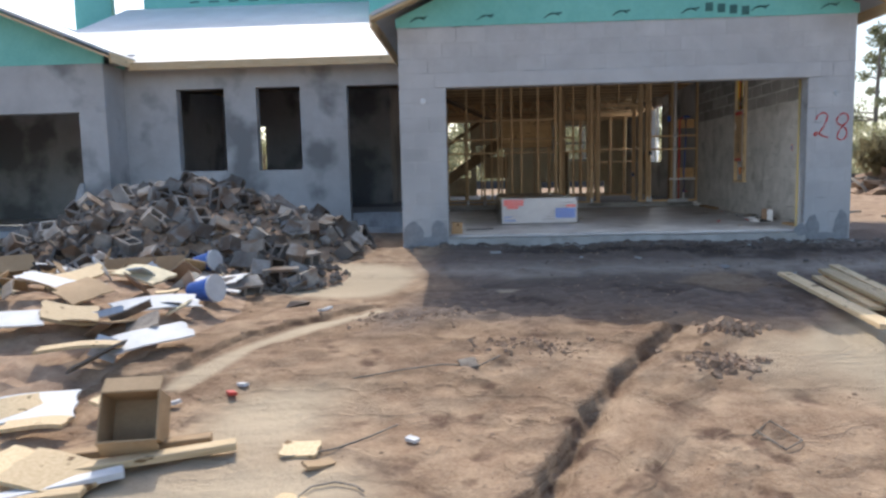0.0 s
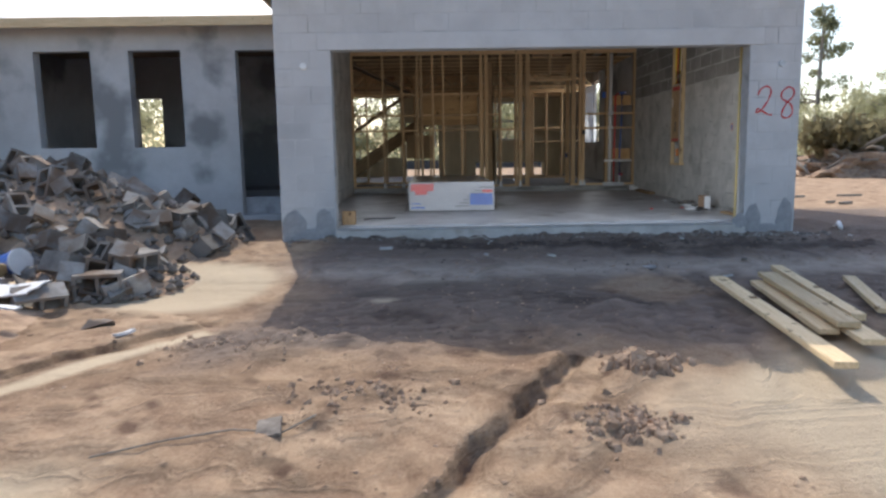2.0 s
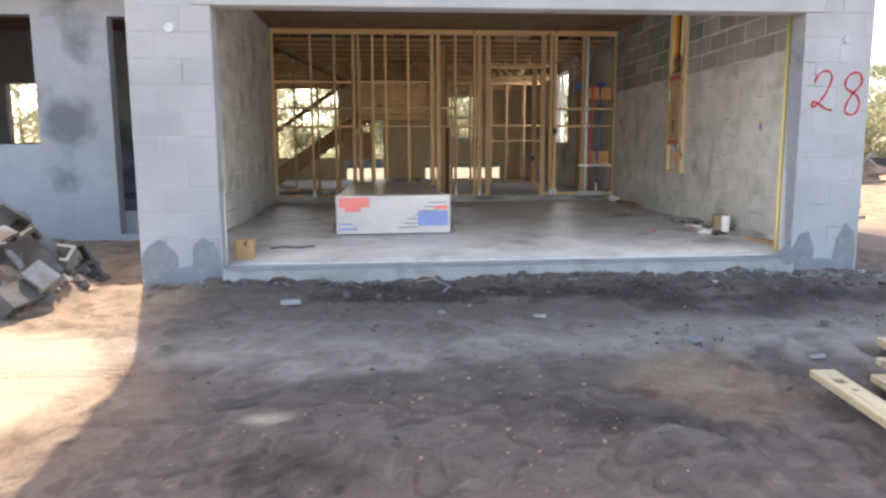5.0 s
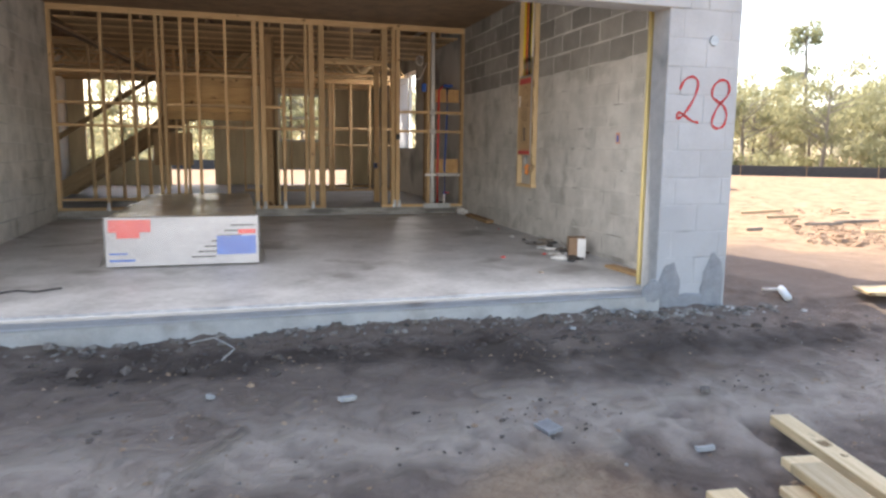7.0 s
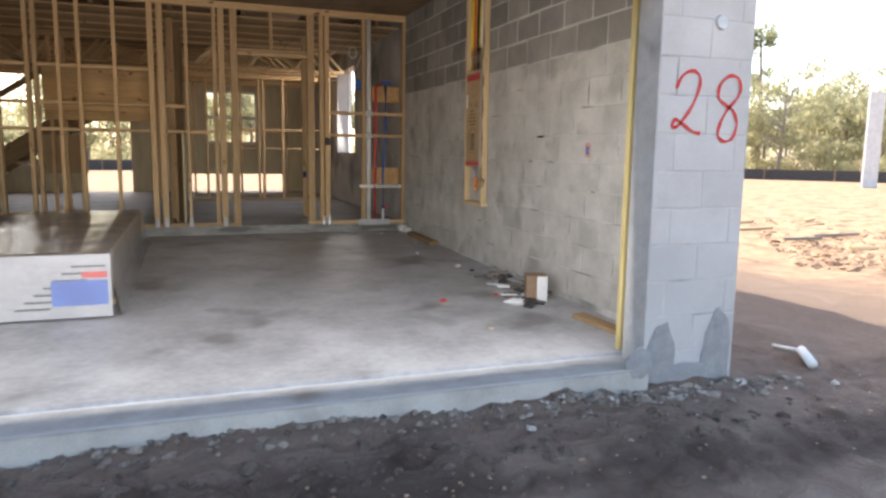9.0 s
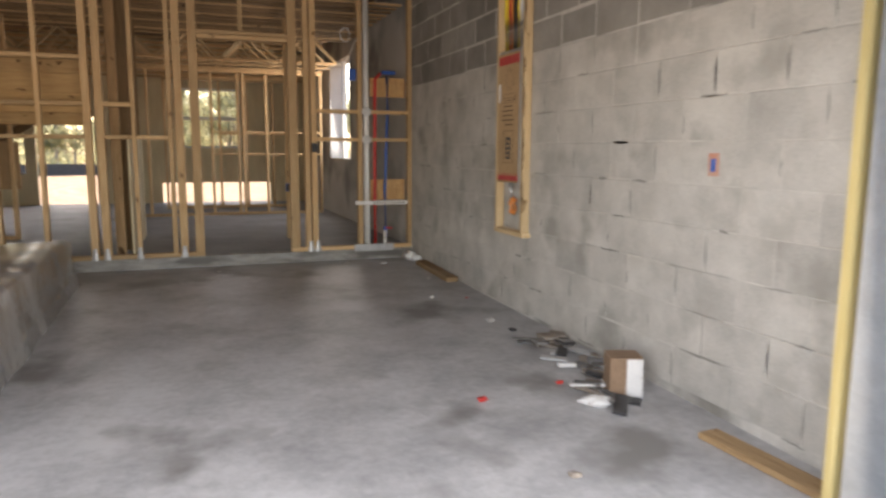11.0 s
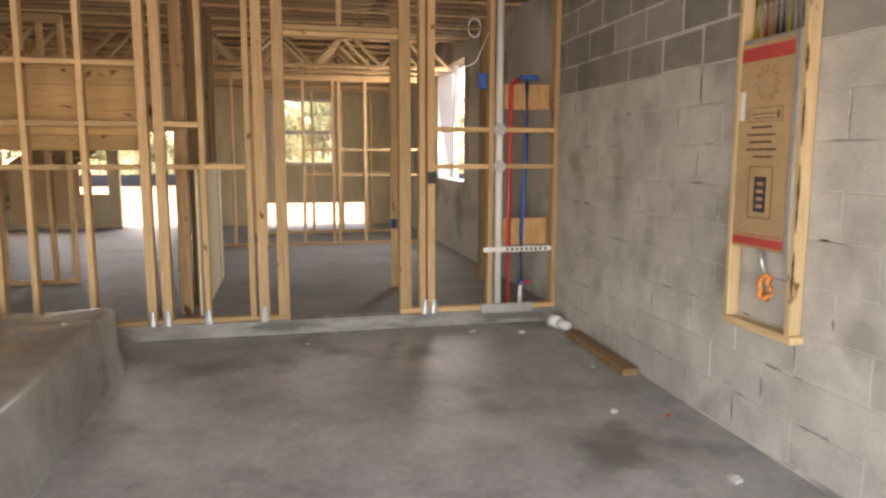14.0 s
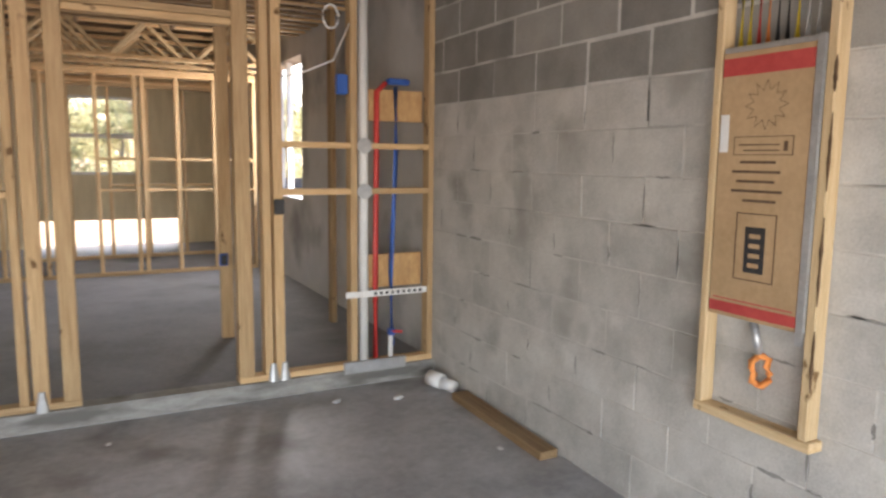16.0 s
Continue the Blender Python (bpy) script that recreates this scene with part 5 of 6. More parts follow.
def open_carton(loc, w, d, h, turn, tilt, label="crushed open cardboard box in the waste heap"):
    c = thing("cardboard_box", loc, label, "box", "cartons in the waste", m=Matrix.Translation(loc) @ pose(0, 0, 0, tilt, 0, turn))
    base = place_of(c)
    t = 0.006
    for nm, a in (("bottom", (-w, -d, 0, w, d, t)), ("side", (-w, -d, t, -w + t, d, h)), ("side", (w - t, -d, t, w, d, h)), ("side", (-w + t, -d, t, w - t, -d + t, h)), ("side", (-w + t, d - t, t, w - t, d, h))):
        bm = bmesh.new()
        add_box(bm, *a)
        part(nm, bm, CARD, c, "", base)
    for sgn, ang in ((1, 35), (-1, 60)):
        bm = bmesh.new()
        add_box(bm, -w, 0, -t / 2, w, d * 0.8, t / 2)
        part("flap", bm, CARD, c, "", base @ Matrix.Translation((0, sgn * d, h)) @ pose(0, 0, 0, 0, 0, 0 if sgn > 0 else 180) @ pose(0, 0, 0, -ang))


def bent_sheet(name, loc, w, d, t, m, turn, tilt, lean, label, cat, group):
    """A sheet with a slight sag and ragged corners, thick enough to see."""
    bm = bmesh.new()
    n = 6
    grid = [[bm.verts.new((w * (i / n - 0.5) * (1 + 0.05 * math.sin(j * 2.1 + loc[0] * 9)), d * (j / n - 0.5), 0.05 * w * math.sin(i / n * 3.1 + loc[1] * 7))) for i in range(n + 1)] for j in range(n + 1)]
    for j in range(n):
        for i in range(n):
            bm.faces.new((grid[j][i], grid[j][i + 1], grid[j + 1][i + 1], grid[j + 1][i]))
    r = bmesh.ops.extrude_face_region(bm, geom=bm.faces[:])
    bmesh.ops.translate(bm, vec=(0, 0, t), verts=[g for g in r["geom"] if isinstance(g, bmesh.types.BMVert)])
    bmesh.ops.recalc_face_normals(bm, faces=bm.faces)
    return tagged(part(name, bm, m, None, "", Matrix.Translation(loc) @ pose(0, 0, 0, tilt, lean, turn)), label, cat, group)


def gp(x, y, up=0.0):
    return (x, y, ground_z(x, y) + waste_z(x, y) + up)


WASTE = thing("waste_heap", gp(-3.9, 6.6), "low mound of trampled soil and building waste", "waste heap")
verts, faces = [], []
xs, ys = np.arange(-6.0, -1.9, 0.1), np.arange(3.8, 9.4, 0.1)
for y in ys:
    for x in xs:
        verts.append((x, y, ground_z(x, y) - 0.03 + waste_z(x, y) + 0.05 * noise.noise((x * 5, y * 5, 1)) * min(1, waste_z(x, y) * 8)))
for j in range(len(ys) - 1):
    for i in range(len(xs) - 1):
        faces.append((j * len(xs) + i, j * len(xs) + i + 1, (j + 1) * len(xs) + i + 1, (j + 1) * len(xs) + i))
me = bpy.data.meshes.new("soil")
me.from_pydata(verts, [], faces)
me.materials.append(CLOD)
part("soil", me, CLOD, WASTE)

open_carton(gp(-1.72, 4.22, 0.14), 0.15, 0.13, 0.24, 10, 62)
open_carton(gp(-3.86, 8.84, 0.05), 0.45, 0.28, 0.2, 20, 10, "large crushed brown cardboard box in the waste heap")
open_carton(gp(-4.69, 7.30, 0.05), 0.3, 0.25, 0.2, 40, -12)
for x, y, w, d, turn, tilt, lean, m, lb in (
        (-2.30, 5.55, 0.75, 0.34, 42, 14, -10, FOAM, "white"), (-2.62, 4.62, 0.62, 0.5, 24, 8, -4, FOAM, "white"), (-2.05, 4.62, 0.42, 0.22, -24, 12, 8, LUMBER, "yellow"), (-2.42, 4.35, 0.45, 0.16, 8, 4, 3, LUMBER, "yellow"), (-1.95, 3.78, 0.55, 0.4, -8, 6, 4, LUMBER, "yellow"), (-3.05, 5.8, 0.5, 0.42, 30, 14, 12, LUMBER, "yellow"), (-3.6, 6.6, 1.0, 0.28, -8, 8, 4, FOAM, "white"),
        (-3.37, 5.55, 0.62, 0.42, 20, 10, -6, FOAM, "white"), (-3.74, 5.34, 0.7, 0.45, -10, 4, 8, FOAM, "white"), (-2.58, 6.28, 0.85, 0.30, 35, 18, 0, FOAM, "white"), (-4.63, 8.24, 1.0, 0.3, -8, 6, 4, FOAM, "white"),
        (-3.16, 7.25, 0.7, 0.4, -20, 10, 6, PLY, "tan"), (-3.60, 6.82, 0.6, 0.4, 30, 14, -8, LUMBER, "yellow"), (-4.26, 6.36, 0.8, 0.35, 5, 6, 10, PLY, "tan"), (-2.82, 5.80, 0.6, 0.5, 60, -6, 8, CARD, "brown"),
        (-2.68, 5.28, 0.7, 0.14, 12, 4, 3, LUMBER, "yellow"), (-2.17, 3.83, 0.5, 0.42, -12, 6, 4, LUMBER, "yellow"), (-2.65, 4.55, 0.35, 0.3, 50, 30, 0, LUMBER, "yellow"), (-3.23, 4.63, 0.5, 0.3, 15, 8, 8, CARD, "brown"),
        (-2.61, 7.75, 0.75, 0.35, -12, 12, 0, FOAM, "white"), (-4.75, 5.76, 0.7, 0.5, 25, 5, 6, FOAM, "white"), (-3.61, 9.03, 0.9, 0.25, 20, 10, 4, METAL, "grey"), (-4.93, 8.87, 0.8, 0.3, -15, 10, 4, CARD, "brown"), (-2.36, 7.12, 0.5, 0.12, 5, 0, 4, FOAM, "white"), (-3.23, 6.27, 0.6, 0.45, -35, 12, 10, CARD, "brown")):
    bent_sheet("board_offcut", gp(x, y, 0.06), w * 0.8, d * 0.8, 0.025 if m in (LUMBER, PLY) else 0.012, m, turn, tilt, lean, lb + " offcut of sheet lying in the building waste", "offcut", "sheets in the waste")
for x0, y0, x1, y1, m in ((-2.82, 3.51, -1.16, 4.13, LUMBER), (-3.15, 3.26, -1.74, 3.65, LUMBER), (-2.49, 3.33, -1.64, 3.85, FOAM), (-4.93, 7.64, -3.51, 8.10, LUMBER), (-5.12, 6.68, -3.77, 7.17, STUD_DK), (-2.17, 3.98, -1.32, 4.20, STUD_DK), (-4.21, 5.10, -3.09, 4.97, LUMBER)):
    a, b = gp(x0, y0, 0.05), gp(x1, y1, 0.05)
    tagged(stick("timber_offcut", a, b, 0.09, 0.04, m), "length of scrap timber in the building waste", "offcut", group="timber in the waste")
for x, y, s, lb in ((-2.46, 6.75, 0.85, "blue plastic bucket on its side in the waste"), (-3.15, 8.55, 0.85, "small blue plastic bucket in the waste")):
    loc = gp(x, y, 0.14 * s)
    bu = thing("bucket", loc, lb, "bucket", "buckets in the waste", m=Matrix.Translation(loc) @ pose(0, 0, 0, 80, 10, 70))
    bm = bmesh.new()
    rings = []
    for r, z in ((0.10, 0.0), (0.13, 0.30), (0.145, 0.30), (0.145, 0.27), (0.125, 0.29), (0.09, 0.01)):
        rings.append([bm.verts.new((s * r * math.cos(2 * math.pi * k / 20), s * r * math.sin(2 * math.pi * k / 20), s * z)) for k in range(20)])
    for a, b in zip(rings, rings[1:]):
        for k in range(20):
            bm.faces.new((a[k], a[(k + 1) % 20], b[(k + 1) % 20], b[k]))
    bm.faces.new(rings[0][::-1])
    bm.faces.new(rings[-1])
    bmesh.ops.recalc_face_normals(bm, faces=bm.faces)
    part("pail", bm, BLUE_PL, bu, "", place_of(bu))
    bm = bmesh.new()
    bmesh.ops.create_cone(bm, cap_ends=True, segments=20, radius1=0.15 * s, radius2=0.15 * s, depth=0.02)
    part("lid", bm, FOAM, bu, "white lid", place_of(bu) @ Matrix.Translation((0, 0, 0.315 * s)))
rng = random.Random(33)
MUDDY = mat("muddy_scrap", (0.14, 0.115, 0.095), (0.30, 0.26, 0.22), 0.9, 6, 50, 0.4, 0.006, vary=0.3)
for k in range(85):
    x, y = rng.uniform(-5.2, -2.3), rng.uniform(4.3, 8.9)
    if waste_z(x, y) < 0.02:
        continue
    m, lb = rng.choice(((FOAM, "white"), (CARD, "brown"), (LUMBER, "yellow"), (PLY, "tan"), (METAL, "grey"), (BLACK_PL, "black"), (CART_M, "dark brown"), (STUD_DK, "dark"), (BLACK_PL, "black"), (MUDDY, "muddy"), (MUDDY, "muddy")))
    bent_sheet("board_offcut", gp(x, y, rng.uniform(0.03, 0.1)), rng.uniform(0.15, 0.45), rng.uniform(0.06, 0.28), 0.015, m, rng.uniform(0, 180), rng.uniform(-60, 60), rng.uniform(-40, 40), lb + " torn scrap lying in the building waste", "offcut", "scraps in the waste")
# loose bits on the soil before the heap
for k, (x, y, w, d, m, lb) in enumerate(((-0.82, 4.16, 0.2, 0.15, LUMBER, "pale wood"), (-0.68, 3.98, 0.16, 0.07, CARD, "brown wood"), (-0.76, 3.53, 0.34, 0.12, LUMBER, "pale wood"), (-1.45, 4.88, 0.11, 0.05, RED_PL, "red plastic"), (-1.42, 5.02, 0.06, 0.05, FOAM, "white plastic"), (-1.80, 4.71, 0.16, 0.05, FOAM, "white plastic"), (-1.25, 6.81, 0.14, 0.05, FOAM, "white plastic"), (0.08, 5.35, 0.2, 0.12, CRUMB, "pale stone"), (-0.22, 4.27, 0.08, 0.04, FOAM, "white plastic"), (0.39, 9.64, 0.34, 0.12, FOAM, "pale mortar"), (2.14, 9.23, 0.28, 0.06, FOAM, "pale plastic"), (3.81, 10.07, 0.10, 0.08, FOAM, "white stone"), (1.48, 9.46, 0.12, 0.05, FOAM, "white plastic"), (3.67, 8.45, 0.2, 0.06, FOAM, "white plastic"), (4.31, 6.14, 0.2, 0.06, FOAM, "white plastic"), (4.05, 8.96, 0.12, 0.1, CRUMB, "pale stone"), (3.03, 8.77, 0.3, 0.16, METAL, "grey plastic"))):
    if y > 8 or x > 2:
        w, d, m = w * 0.4, d * 0.5, PAST if m == FOAM else m
    bent_sheet("debris", (x, y, ground_z(x, y) + 0.012), w, d, 0.02, m, 40 * k, 8, 5, lb + " scrap lying on the soil", "litter", "scraps on the soil")
for pts in ([(-0.90, 4.06), (-0.64, 4.17), (-0.48, 4.31), (-0.33, 4.51)], [(-0.55 + 0.16 * math.cos(a), 3.67 + 0.13 * math.sin(a)) for a in (0.41, 0.90, 1.6, 2.4, 3.2, 4, 4.8, 5.6, 6.2)], [(-0.70, 5.13), (-0.40, 5.29), (-0.10, 5.35), (0.15, 5.30), (0.30, 5.41)], [(1.63, 4.28), (1.76, 4.38), (1.87, 4.23), (1.74, 4.13), (1.66, 4.32)]):
    tagged(tube("root", [(x, y, ground_z(x, y) + 0.015) for x, y in pts], 0.005, BARK, None, "", 6), "thin dry root lying on the soil", "root", "roots on the soil")

# ---- clods, crumbs and stones ----
def scatter(name, label, n, seed, where, size, material, cat, flat=0.7, facets=None):
    r = random.Random(seed)
    vs, fs = [], []
    for _ in range(n):
        x, y = where(r)
        s = r.uniform(*size) * (0.6 + 0.8 * r.random() ** 3)
        z = ground_z(x, y)
        b = len(vs)
        a0 = r.uniform(0, 6.28)
        for ring, (rr, zz) in enumerate(((1.0, -0.2), (0.75, 0.45))):
            for k in range(6):
                a = a0 + k * math.pi / 3
                q = s * rr * r.uniform(0.35, 1.35)
                vs.append((x + q * math.cos(a), y + q * math.sin(a) * 0.85, z + s * zz * flat * r.uniform(0.3, 1.5)))
        vs.append((x, y, z + s * 0.75 * flat))
        for k in range(6):
            fs.append((b + k, b + (k + 1) % 6, b + 6 + (k + 1) % 6, b + 6 + k))
            fs.append((b + 6 + k, b + 6 + (k + 1) % 6, b + 12))
    m = bpy.data.meshes.new(name)
    m.from_pydata(vs, [], fs)
    m.materials.append(material)
    return tagged(new(name, m), label, cat, kind="stuff")


def sparse(r):
    while True:
        x, y = r.uniform(-4, 6.5), r.uniform(1.8, 9.9)
        if silt_at(x, y) < 0.3 and noise.noise((x * 0.9, y * 0.9, 20)) > r.uniform(-0.4, 0.5):
            return x, y


scatter("clods", "crumbled clods of dry brown soil", 4200, 1, sparse, (0.003, 0.017), CLOD, "soil")
scatter("clods", "heap of dark lumpy soil clods", 300, 2, lambda r: (r.gauss(2.15, 0.09), r.gauss(6.06, 0.07)), (0.015, 0.06), CLOD, "soil", 1.5)
scatter("clods", "lumpy soil clods beside the wheel rut", 220, 3, lambda r: (r.gauss(1.85, 0.13), r.gauss(5.3, 0.08)), (0.008, 0.04), CLOD, "soil", 1.2)
scatter("clods", "dark soil clods in the open ground", 150, 5, lambda r: (r.gauss(0.52, 0.25), r.gauss(5.75, 0.12)), (0.006, 0.028), CLOD, "soil", 1.1)
scatter("clods", "dark soil clods in the open ground", 110, 6, lambda r: (r.gauss(-0.48, 0.3), r.gauss(6.6, 0.15)), (0.006, 0.028), CLOD, "soil", 1.1)
scatter("crumbs", "pale mortar crumbs along the slab edge", 620, 4, lambda r: (5.6 - 6.4 * r.random() ** 1.5, 10.34 - abs(r.gauss(0, 0.10))), (0.006, 0.04), CRUMB, "rubble", 0.8)
scatter("crumbs", "pale stones on the damp soil", 80, 8, lambda r: (r.uniform(-0.5, 6.4), 10.2 - 3.4 * r.random() ** 1.6), (0.004, 0.02), CRUMB, "stones", 0.8)
PALE_CHIP = mat("pale_mortar_chips", (0.24, 0.215, 0.185), (0.46, 0.43, 0.385), 0.95, 9, 60, 0.4, 0.006, vary=0.45, island=True)
scatter("chips", "pale mortar chips strewn on the damp soil", 90, 15, lambda r: (r.uniform(-0.4, 6.2), 10.3 - 2.6 * r.random() ** 1.8), (0.003, 0.012), PALE_CHIP, "rubble", 0.6)
scatter("chips", "broken pale mortar piled at the slab's end", 130, 16, lambda r: (r.gauss(4.65, 0.5), 10.31 - abs(r.gauss(0, 0.08))), (0.006, 0.036), PALE_CHIP, "rubble", 0.7)
tagged(tube("cord", [(1.33, 10.25, ground_z(1.33, 10.25) + 0.02), (1.48, 10.26, ground_z(1.48, 10.26) + 0.03), (1.58, 10.17, ground_z(1.58, 10.17) + 0.03), (1.6, 10.05, ground_z(1.6, 10.05) + 0.025), (1.53, 9.92, ground_z(1.53, 9.92) + 0.015)], 0.004, PAST), "pale cord looped on the soil before the slab", "cord")
MUDCLOD = mat("damp_soil_clods", (0.07, 0.053, 0.044), (0.16, 0.127, 0.103), 0.97, 7, 70, 0.8, 0.012, vary=0.2, island=True)


def damp(r):
    while True:
        x, y = r.uniform(-0.4, 6.4), r.uniform(6.7, 10.2)
        if noise.noise((x * 1.4, y * 1.4, 30)) > r.uniform(0.0, 0.6):
            return x, y


scatter("clods", "crumbled damp dark soil before the garage", 500, 12, damp, (0.004, 0.02), MUDCLOD, "soil", 0.7)
scatter("clods", "dark damp clods below the threshold", 260, 13, lambda r: (r.uniform(0.5, 5.6), r.gauss(9.95, 0.14)), (0.008, 0.04), MUDCLOD, "soil", 0.8)
scatter("clods", "rough soil lumps across the lot", 1600, 9, lambda r: (lambda d, a: (5 + d * math.sin(a), 8 + d * math.cos(a)))(r.uniform(7, 14), r.uniform(0.65, 1.15)), (0.02, 0.09), CLOD, "soil", 0.6)

# ---- trees and far things ----
def leaf_cloud(centres, n, size, seed, flat=1.0):
    r = random.Random(seed)
    vs, fs = [], []
    for _ in range(n):
        c, rad = r.choice(centres)
        d = Vector((r.gauss(0, 1), r.gauss(0, 1), r.gauss(0, 1))).normalized() * rad * r.random() ** 0.45
        p = c + Vector((d.x, d.y, d.z * flat))
        s = size * r.uniform(0.5, 1.3)
        q = Euler((r.uniform(0, 3), r.uniform(0, 3), r.uniform(0, 6))).to_matrix()
        b = len(vs)
        for u, w in ((-1, 0), (-0.1, -0.45), (1, 0), (0.1, 0.45)):
            vs.append(tuple(p + q @ Vector((u * s, w * s, 0))))
        fs.append((b, b + 1, b + 2, b + 3))
    m = bpy.data.meshes.new("crown")
    m.from_pydata(vs, [], fs)
    return m


def limb_tube(bm, p0, p1, r0, r1, sides=6, bend=None):
    pts = [p0, (p0 + p1) / 2 + (bend or Vector()), p1]
    q = (p1 - p0).normalized().to_track_quat("Z", "Y")
    rings = []
    for p, r in zip(pts, (r0, (r0 + r1) / 2, r1)):
        rings.append([bm.verts.new(p + q @ Vector((r * math.cos(2 * math.pi * k / sides), r * math.sin(2 * math.pi * k / sides), 0))) for k in range(sides)])
    for a, b in zip(rings, rings[1:]):
        for k in range(sides):
            bm.faces.new((a[k], a[(k + 1) % sides], b[(k + 1) % sides], b[k]))


def make_tree(kind, seed, loc):
    r = random.Random(seed)
    tall = {"pine": 12.0, "oak": 8.0, "scrub": 4.5}[kind]
    label = {"pine": "tall slim pine with a sparse crown at the lot's edge", "oak": "spreading tree with thin grey-green foliage at the lot's edge", "scrub": "low bushy tree in pale olive leaf at the lot's edge"}[kind]
    t = thing("tree", loc, label, "tree", "trees at the lot's edge")
    base = Vector(loc)
    bm = bmesh.new()
    top = Vector((r.uniform(-0.4, 0.4), r.uniform(-0.4, 0.4), tall * (0.95 if kind == "pine" else 0.6)))
    limb_tube(bm, Vector((0, 0, -0.2)), top, 0.02 * tall, 0.006 * tall, 8, Vector((r.uniform(-0.2, 0.2), r.uniform(-0.2, 0.2), 0)))
    centres = []
    for k in range({"pine": 24, "oak": 16, "scrub": 12}[kind]):
        f = r.uniform(0.38, 1.0) if kind == "pine" else r.uniform(0.25, 1.0)
        a = r.uniform(0, 6.28)
        reach = {"pine": 3.0 * (1.25 - f), "oak": 2.6, "scrub": 1.7}[kind] * r.uniform(0.5, 1.1)
        s = top * f
        e = s + Vector((reach * math.cos(a), reach * math.sin(a), {"pine": 0.3, "oak": 1.9, "scrub": 1.0}[kind] * r.uniform(0.3, 1.2)))
        limb_tube(bm, s, e, 0.006 * tall, 0.002 * tall, 5, Vector((0, 0, r.uniform(-0.2, 0.3))))
        centres.append((e, {"pine": 0.8, "oak": 1.15, "scrub": 0.9}[kind] * r.uniform(0.6, 1.2)))
    part("trunk", bm, BARK, t, "", Matrix.Translation(base))
    leaf = {"pine": LEAF_PINE, "oak": LEAF, "scrub": LEAF}[kind]
    me = leaf_cloud(centres, {"pine": 2600, "oak": 2300, "scrub": 1500}[kind], {"pine": 0.16, "oak": 0.15, "scrub": 0.14}[kind], seed, 0.7)
    me.materials.append(leaf)
    part("crown", me, leaf, t, "", Matrix.Translation(base))
    return t


def spot(angle, dist):
    x, y = 3 + dist * math.sin(radians(angle)), 8 + dist * math.cos(radians(angle))
    return x, y, ground_z(x, y, False) - 0.05


rng = random.Random(21)
PROTO = [make_tree(k, s, spot(a, d)) for k, s, a, d in (("pine", 1, 44, 62), ("pine", 2, 30, 55), ("oak", 3, 40, 50), ("oak", 4, 52, 54), ("scrub", 5, 37, 46), ("scrub", 6, 48, 46), ("oak", 7, 60, 52))]
for k in range(95):
    a = rng.uniform(-42, 80)
    x, y, z = spot(a, rng.uniform(45, 78))
    src = rng.choice(PROTO[2:] if k % 9 else PROTO)
    src.scale = (1, 1, 1)
    c = copy_thing(src, Matrix.Translation((x, y, z)) @ pose(0, 0, 0, 0, 0, rng.uniform(0, 360)))
    s = rng.uniform(0.75, 1.2)
    c.scale = (s, s, s * rng.uniform(0.9, 1.15))
cs = []
for k in range(220):
    x, y, z = spot(rng.uniform(-45, 82), rng.uniform(44, 60))
    cs.append((Vector((x, y, z + 0.6)), rng.uniform(0.9, 1.8)))
me = leaf_cloud(cs, 42000, 0.17, 31, 0.75)
me.materials.append(LEAF)
tagged(new("undergrowth", me), "pale olive undergrowth along the lot's edge", "bushes", kind="stuff")
cs = []
for k in range(160):
    x, y, z = spot(rng.uniform(-45, 82), rng.uniform(80, 110))
    cs.append((Vector((x, y, z + rng.uniform(1, 6))), rng.uniform(2, 3.5)))
me = leaf_cloud(cs, 26000, 0.38, 32, 0.9)
me.materials.append(LEAF)
tagged(new("far_woods", me), "hazy far woods beyond the lot", "woods", kind="stuff")
FENCE = thing("silt_fence", (30, 38, 0.4), "low black silt fence along the lot's edge", "fence")
prev = None
for k in range(26):
    x, y, z = spot(-40 + 4.7 * k, 43)
    stick("fence_post", (x, y, z - 0.1), (x, y, z + 0.75), 0.05, 0.05, STUD_DK, FENCE)
    if prev:
        stick("fabric", (prev[0], prev[1], z + 0.33), (x, y, z + 0.33), 0.02, 0.62, BLACK_PL, FENCE, "", 0)
    prev = (x, y)
# brush pile on the lot
BX, BY, BS = 16.3, 27.6, 1.5
BR = thing("brush_pile", (BX, BY, ground_z(BX, BY, False)), "pile of roots, soil and dry palm fronds", "brush pile")
part("soil", clump(77, BS, 1.2, 0.9, 0.5, 0.7, 4), CLOD, BR, "", Matrix.Translation((BX, BY, 0.6)))
r = random.Random(8)
for k in range(34):
    a, u = r.uniform(0, 6.28), r.uniform(0.2, 1.1)
    p = Vector((BX + BS * 1.2 * u * math.cos(a), BY + BS * 0.9 * u * math.sin(a), 0.6 + BS * 0.8 * (1.1 - u)))
    d = Vector((r.uniform(-1, 1), r.uniform(-1, 1), r.uniform(-0.2, 0.8)))
    tube("root", [p - d * 0.45, p + Vector((0, 0, 0.1)), p + d * 0.7], r.uniform(0.03, 0.08), BARK, BR, "", 6)
me = leaf_cloud([(Vector((BX + r.uniform(-1.6, 1.6), BY + r.uniform(-1.1, 1.1), r.uniform(0.8, 2.2))), 0.6) for _ in range(12)], 1500, 0.2, 9)
me.materials.append(LEAF_DRY)
part("frond", me, LEAF_DRY, BR, "dry palm fronds")
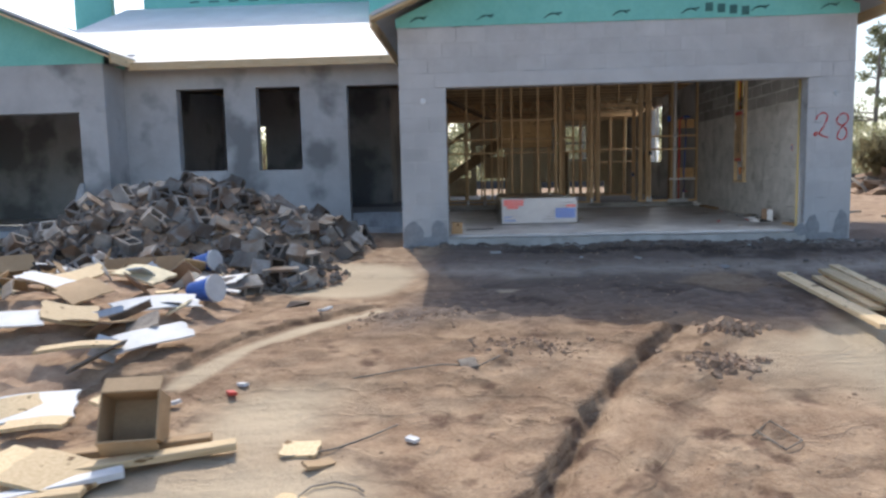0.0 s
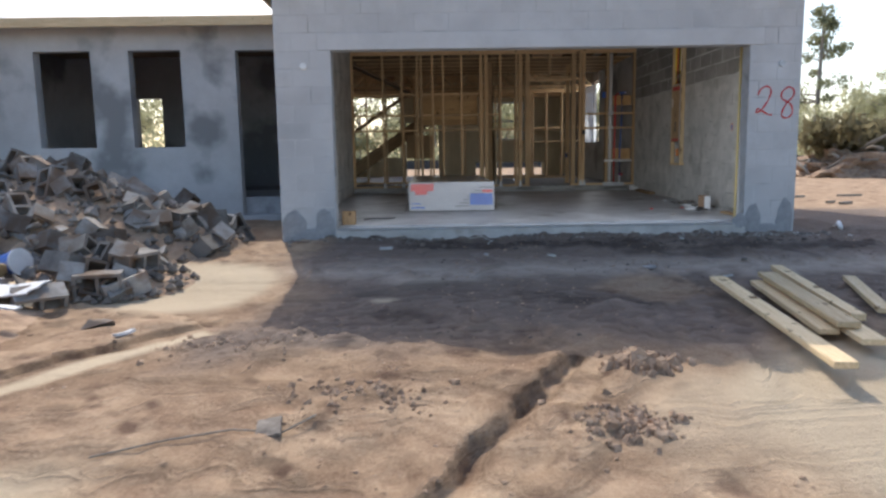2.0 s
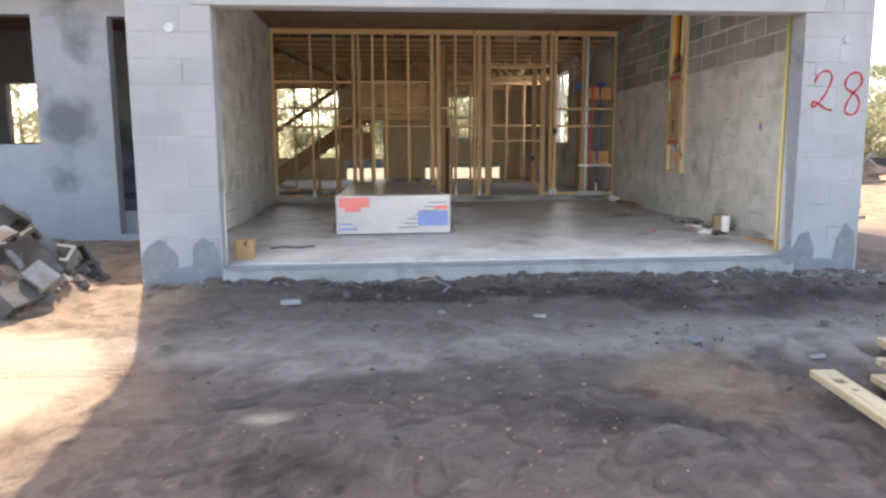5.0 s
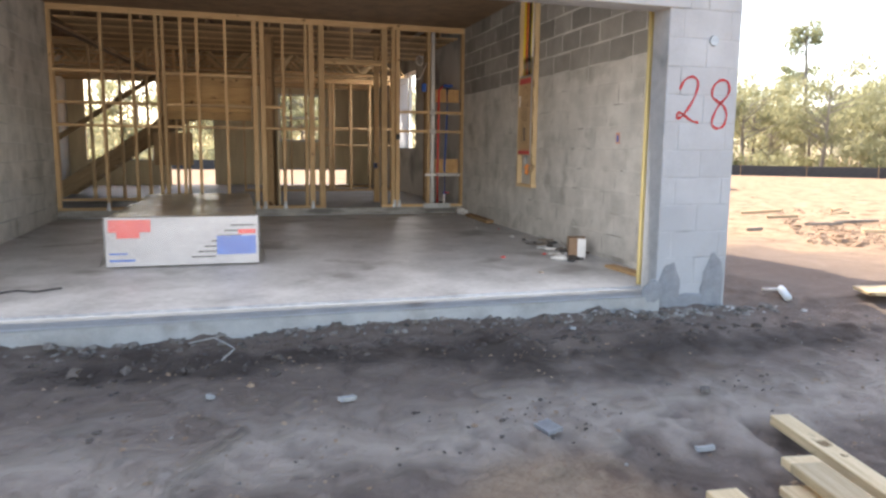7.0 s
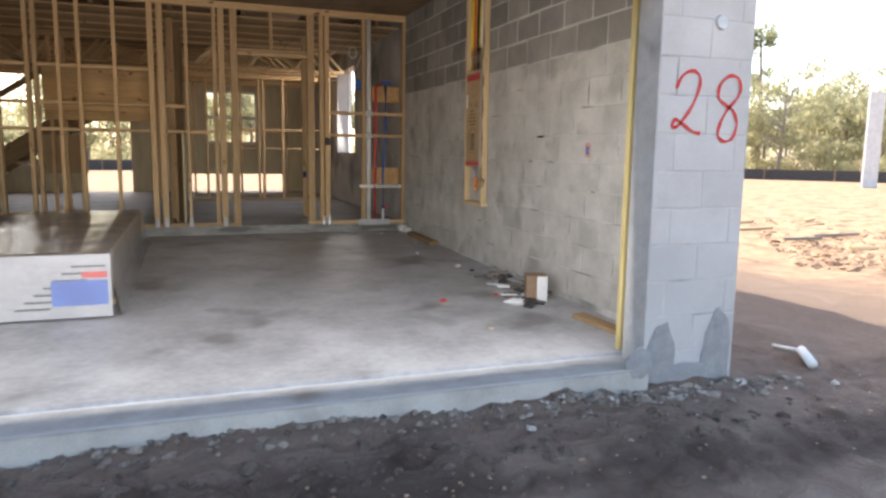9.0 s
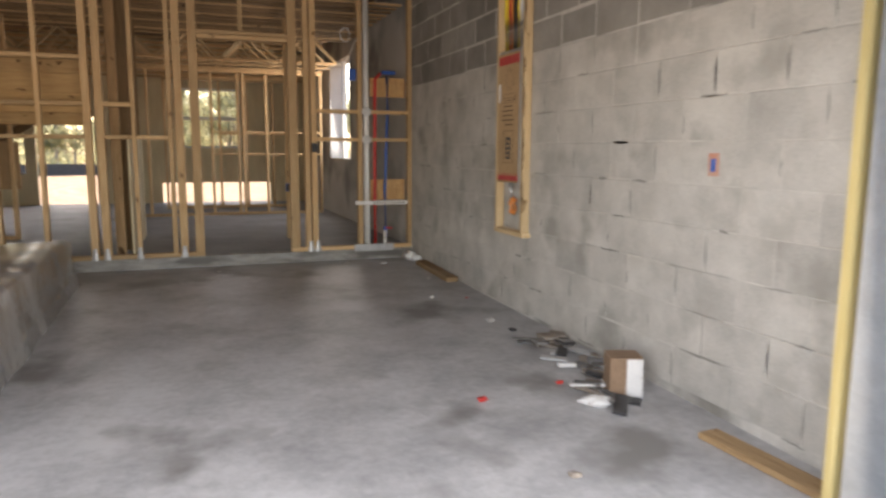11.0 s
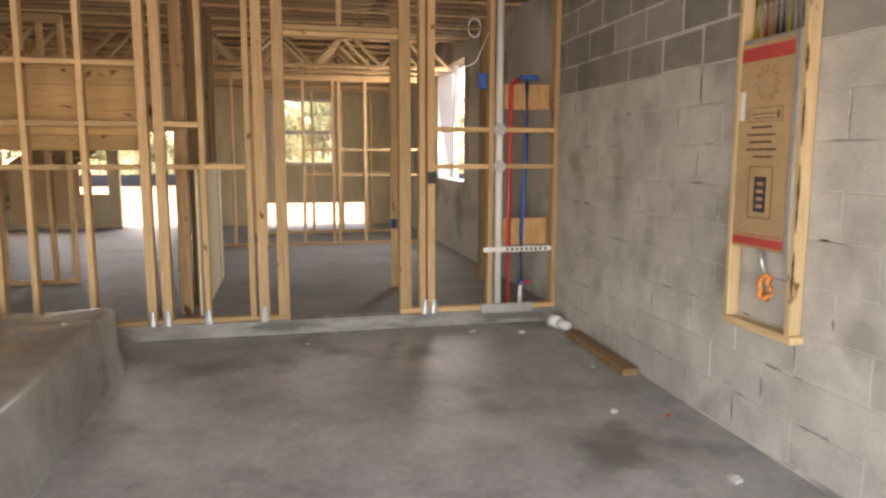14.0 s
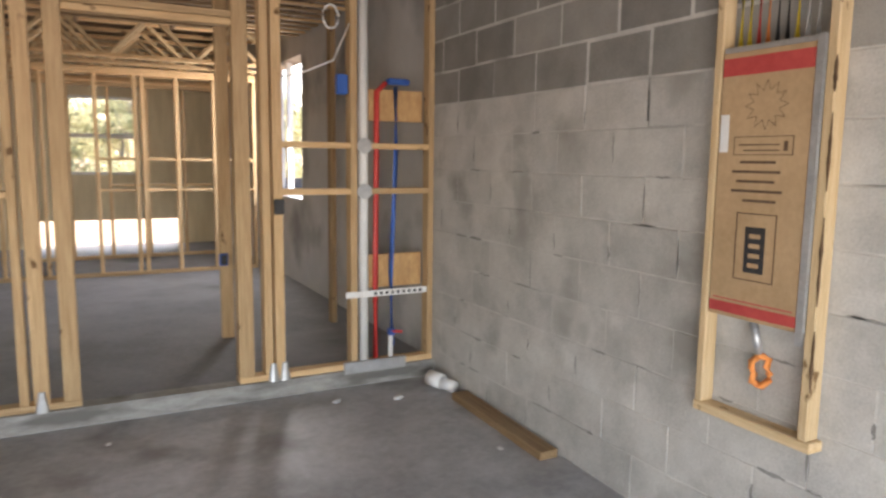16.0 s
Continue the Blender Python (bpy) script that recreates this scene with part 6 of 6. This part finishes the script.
for k in range(14):
    x, y = r.uniform(8, 15), r.uniform(14.5, 18.5)
    lying("branch", x, y, x + r.uniform(-1.2, 1.2), y + r.uniform(-0.2, 0.2), 0.05, 0.05, 0.0, BARK if k % 2 else LUMBER, "broken branch lying on the open lot", "branch", "branches on the lot")
HOUSE = thing("site_panel", (30.5, 30.0, 0.4), "far white site panel beside the trees", "panel")
box("panel_sheet", 30.3, 30.0, 0.35, 31.2, 30.1, 4.6, FOAM, HOUSE)

# torn plastic at the neighbouring jamb
bm = bmesh.new()
rows = []
for j in range(9):
    z = 0.62 + 0.85 * j / 8
    w = 0.32 * (1 - j / 8) + 0.06
    rows.append([bm.verts.new((-7.0 - w * i / 5 + 0.02, 12.94 - 0.06 * (1 - j / 8) + 0.02 * math.sin(i * 2.1 + j), z)) for i in range(6)])
for a, c in zip(rows, rows[1:]):
    for i in range(5):
        bm.faces.new((a[i], a[i + 1], c[i + 1], c[i]))
r2 = bmesh.ops.extrude_face_region(bm, geom=bm.faces[:])
bmesh.ops.translate(bm, vec=(0, 0.006, 0), verts=[g for g in r2["geom"] if isinstance(g, bmesh.types.BMVert)])
tagged(part("plastic_sheet", bm, FOAM), "torn pale plastic sheet hanging at the garage jamb", "plastic sheet")

# ---- facing blocks of the walls, last ----
lay_blocks(WALL_FRONT, (OUT_L, FRONT, 0), 0, OUT_R - OUT_L, 0.44, PLATE, BLOCK, [(JAMB_L - OUT_L, JAMB_R - OUT_L, 0, HEAD), (0.5, JAMB_R + 0.16 - OUT_L, HEAD - 0.004, 2.87)], 1)
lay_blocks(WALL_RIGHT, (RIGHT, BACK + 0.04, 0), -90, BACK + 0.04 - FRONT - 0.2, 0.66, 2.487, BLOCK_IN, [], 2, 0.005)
# upper courses: darker blocks, wider joints
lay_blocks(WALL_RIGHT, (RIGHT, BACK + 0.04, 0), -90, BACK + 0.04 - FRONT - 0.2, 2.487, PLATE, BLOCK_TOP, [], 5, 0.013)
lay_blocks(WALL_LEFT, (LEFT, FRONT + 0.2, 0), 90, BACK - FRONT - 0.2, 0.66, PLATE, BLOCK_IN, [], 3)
# cracks and shadow lines of the right wall's mortar joints, painted as dark strips
JOINT_DK = mat("open_joint", (0.20, 0.194, 0.182), (0.31, 0.30, 0.283), 0.97, 9, 80, 0.4, 0.004)
rng = random.Random(6)
bm = bmesh.new()
for k in range(150):
    c = rng.randrange(0, 9)
    z = 0.66 + 0.203 * c
    n = rng.randrange(0, 14)
    u = n * 0.4064 + 0.2032 * (c % 2)
    y = BACK + 0.04 - u
    if not FRONT + 0.3 < y < BACK - 0.05:
        continue
    upright = rng.random() < 0.68
    length = rng.uniform(0.05, 0.16) if upright else rng.uniform(0.05, 0.15)
    p = Vector((RIGHT - 0.0045, y, z + rng.uniform(0.02, 0.06))) if upright else Vector((RIGHT - 0.0045, y + rng.uniform(0.0, 0.2), z))
    steps, rows = 5, []
    for i in range(steps + 1):
        d = length * i / steps
        w = (0.0045 * (1 - abs(2 * i / steps - 1) ** 2) + 0.001 + rng.uniform(0, 0.003)) * (1.1 if k % 5 == 0 else 0.65)
        o = rng.uniform(-0.003, 0.003)
        q = p + (Vector((0, o, d)) if upright else Vector((0, -d, o)))
        e = Vector((0, w, 0)) if upright else Vector((0, 0, w))
        rows.append((bm.verts.new(q - e), bm.verts.new(q + e)))
    for (a, b), (c2, d2) in zip(rows, rows[1:]):
        bm.faces.new((a, b, d2, c2))
tagged(part("open_joint", bm, JOINT_DK, WALL_RIGHT), kind="stuff")
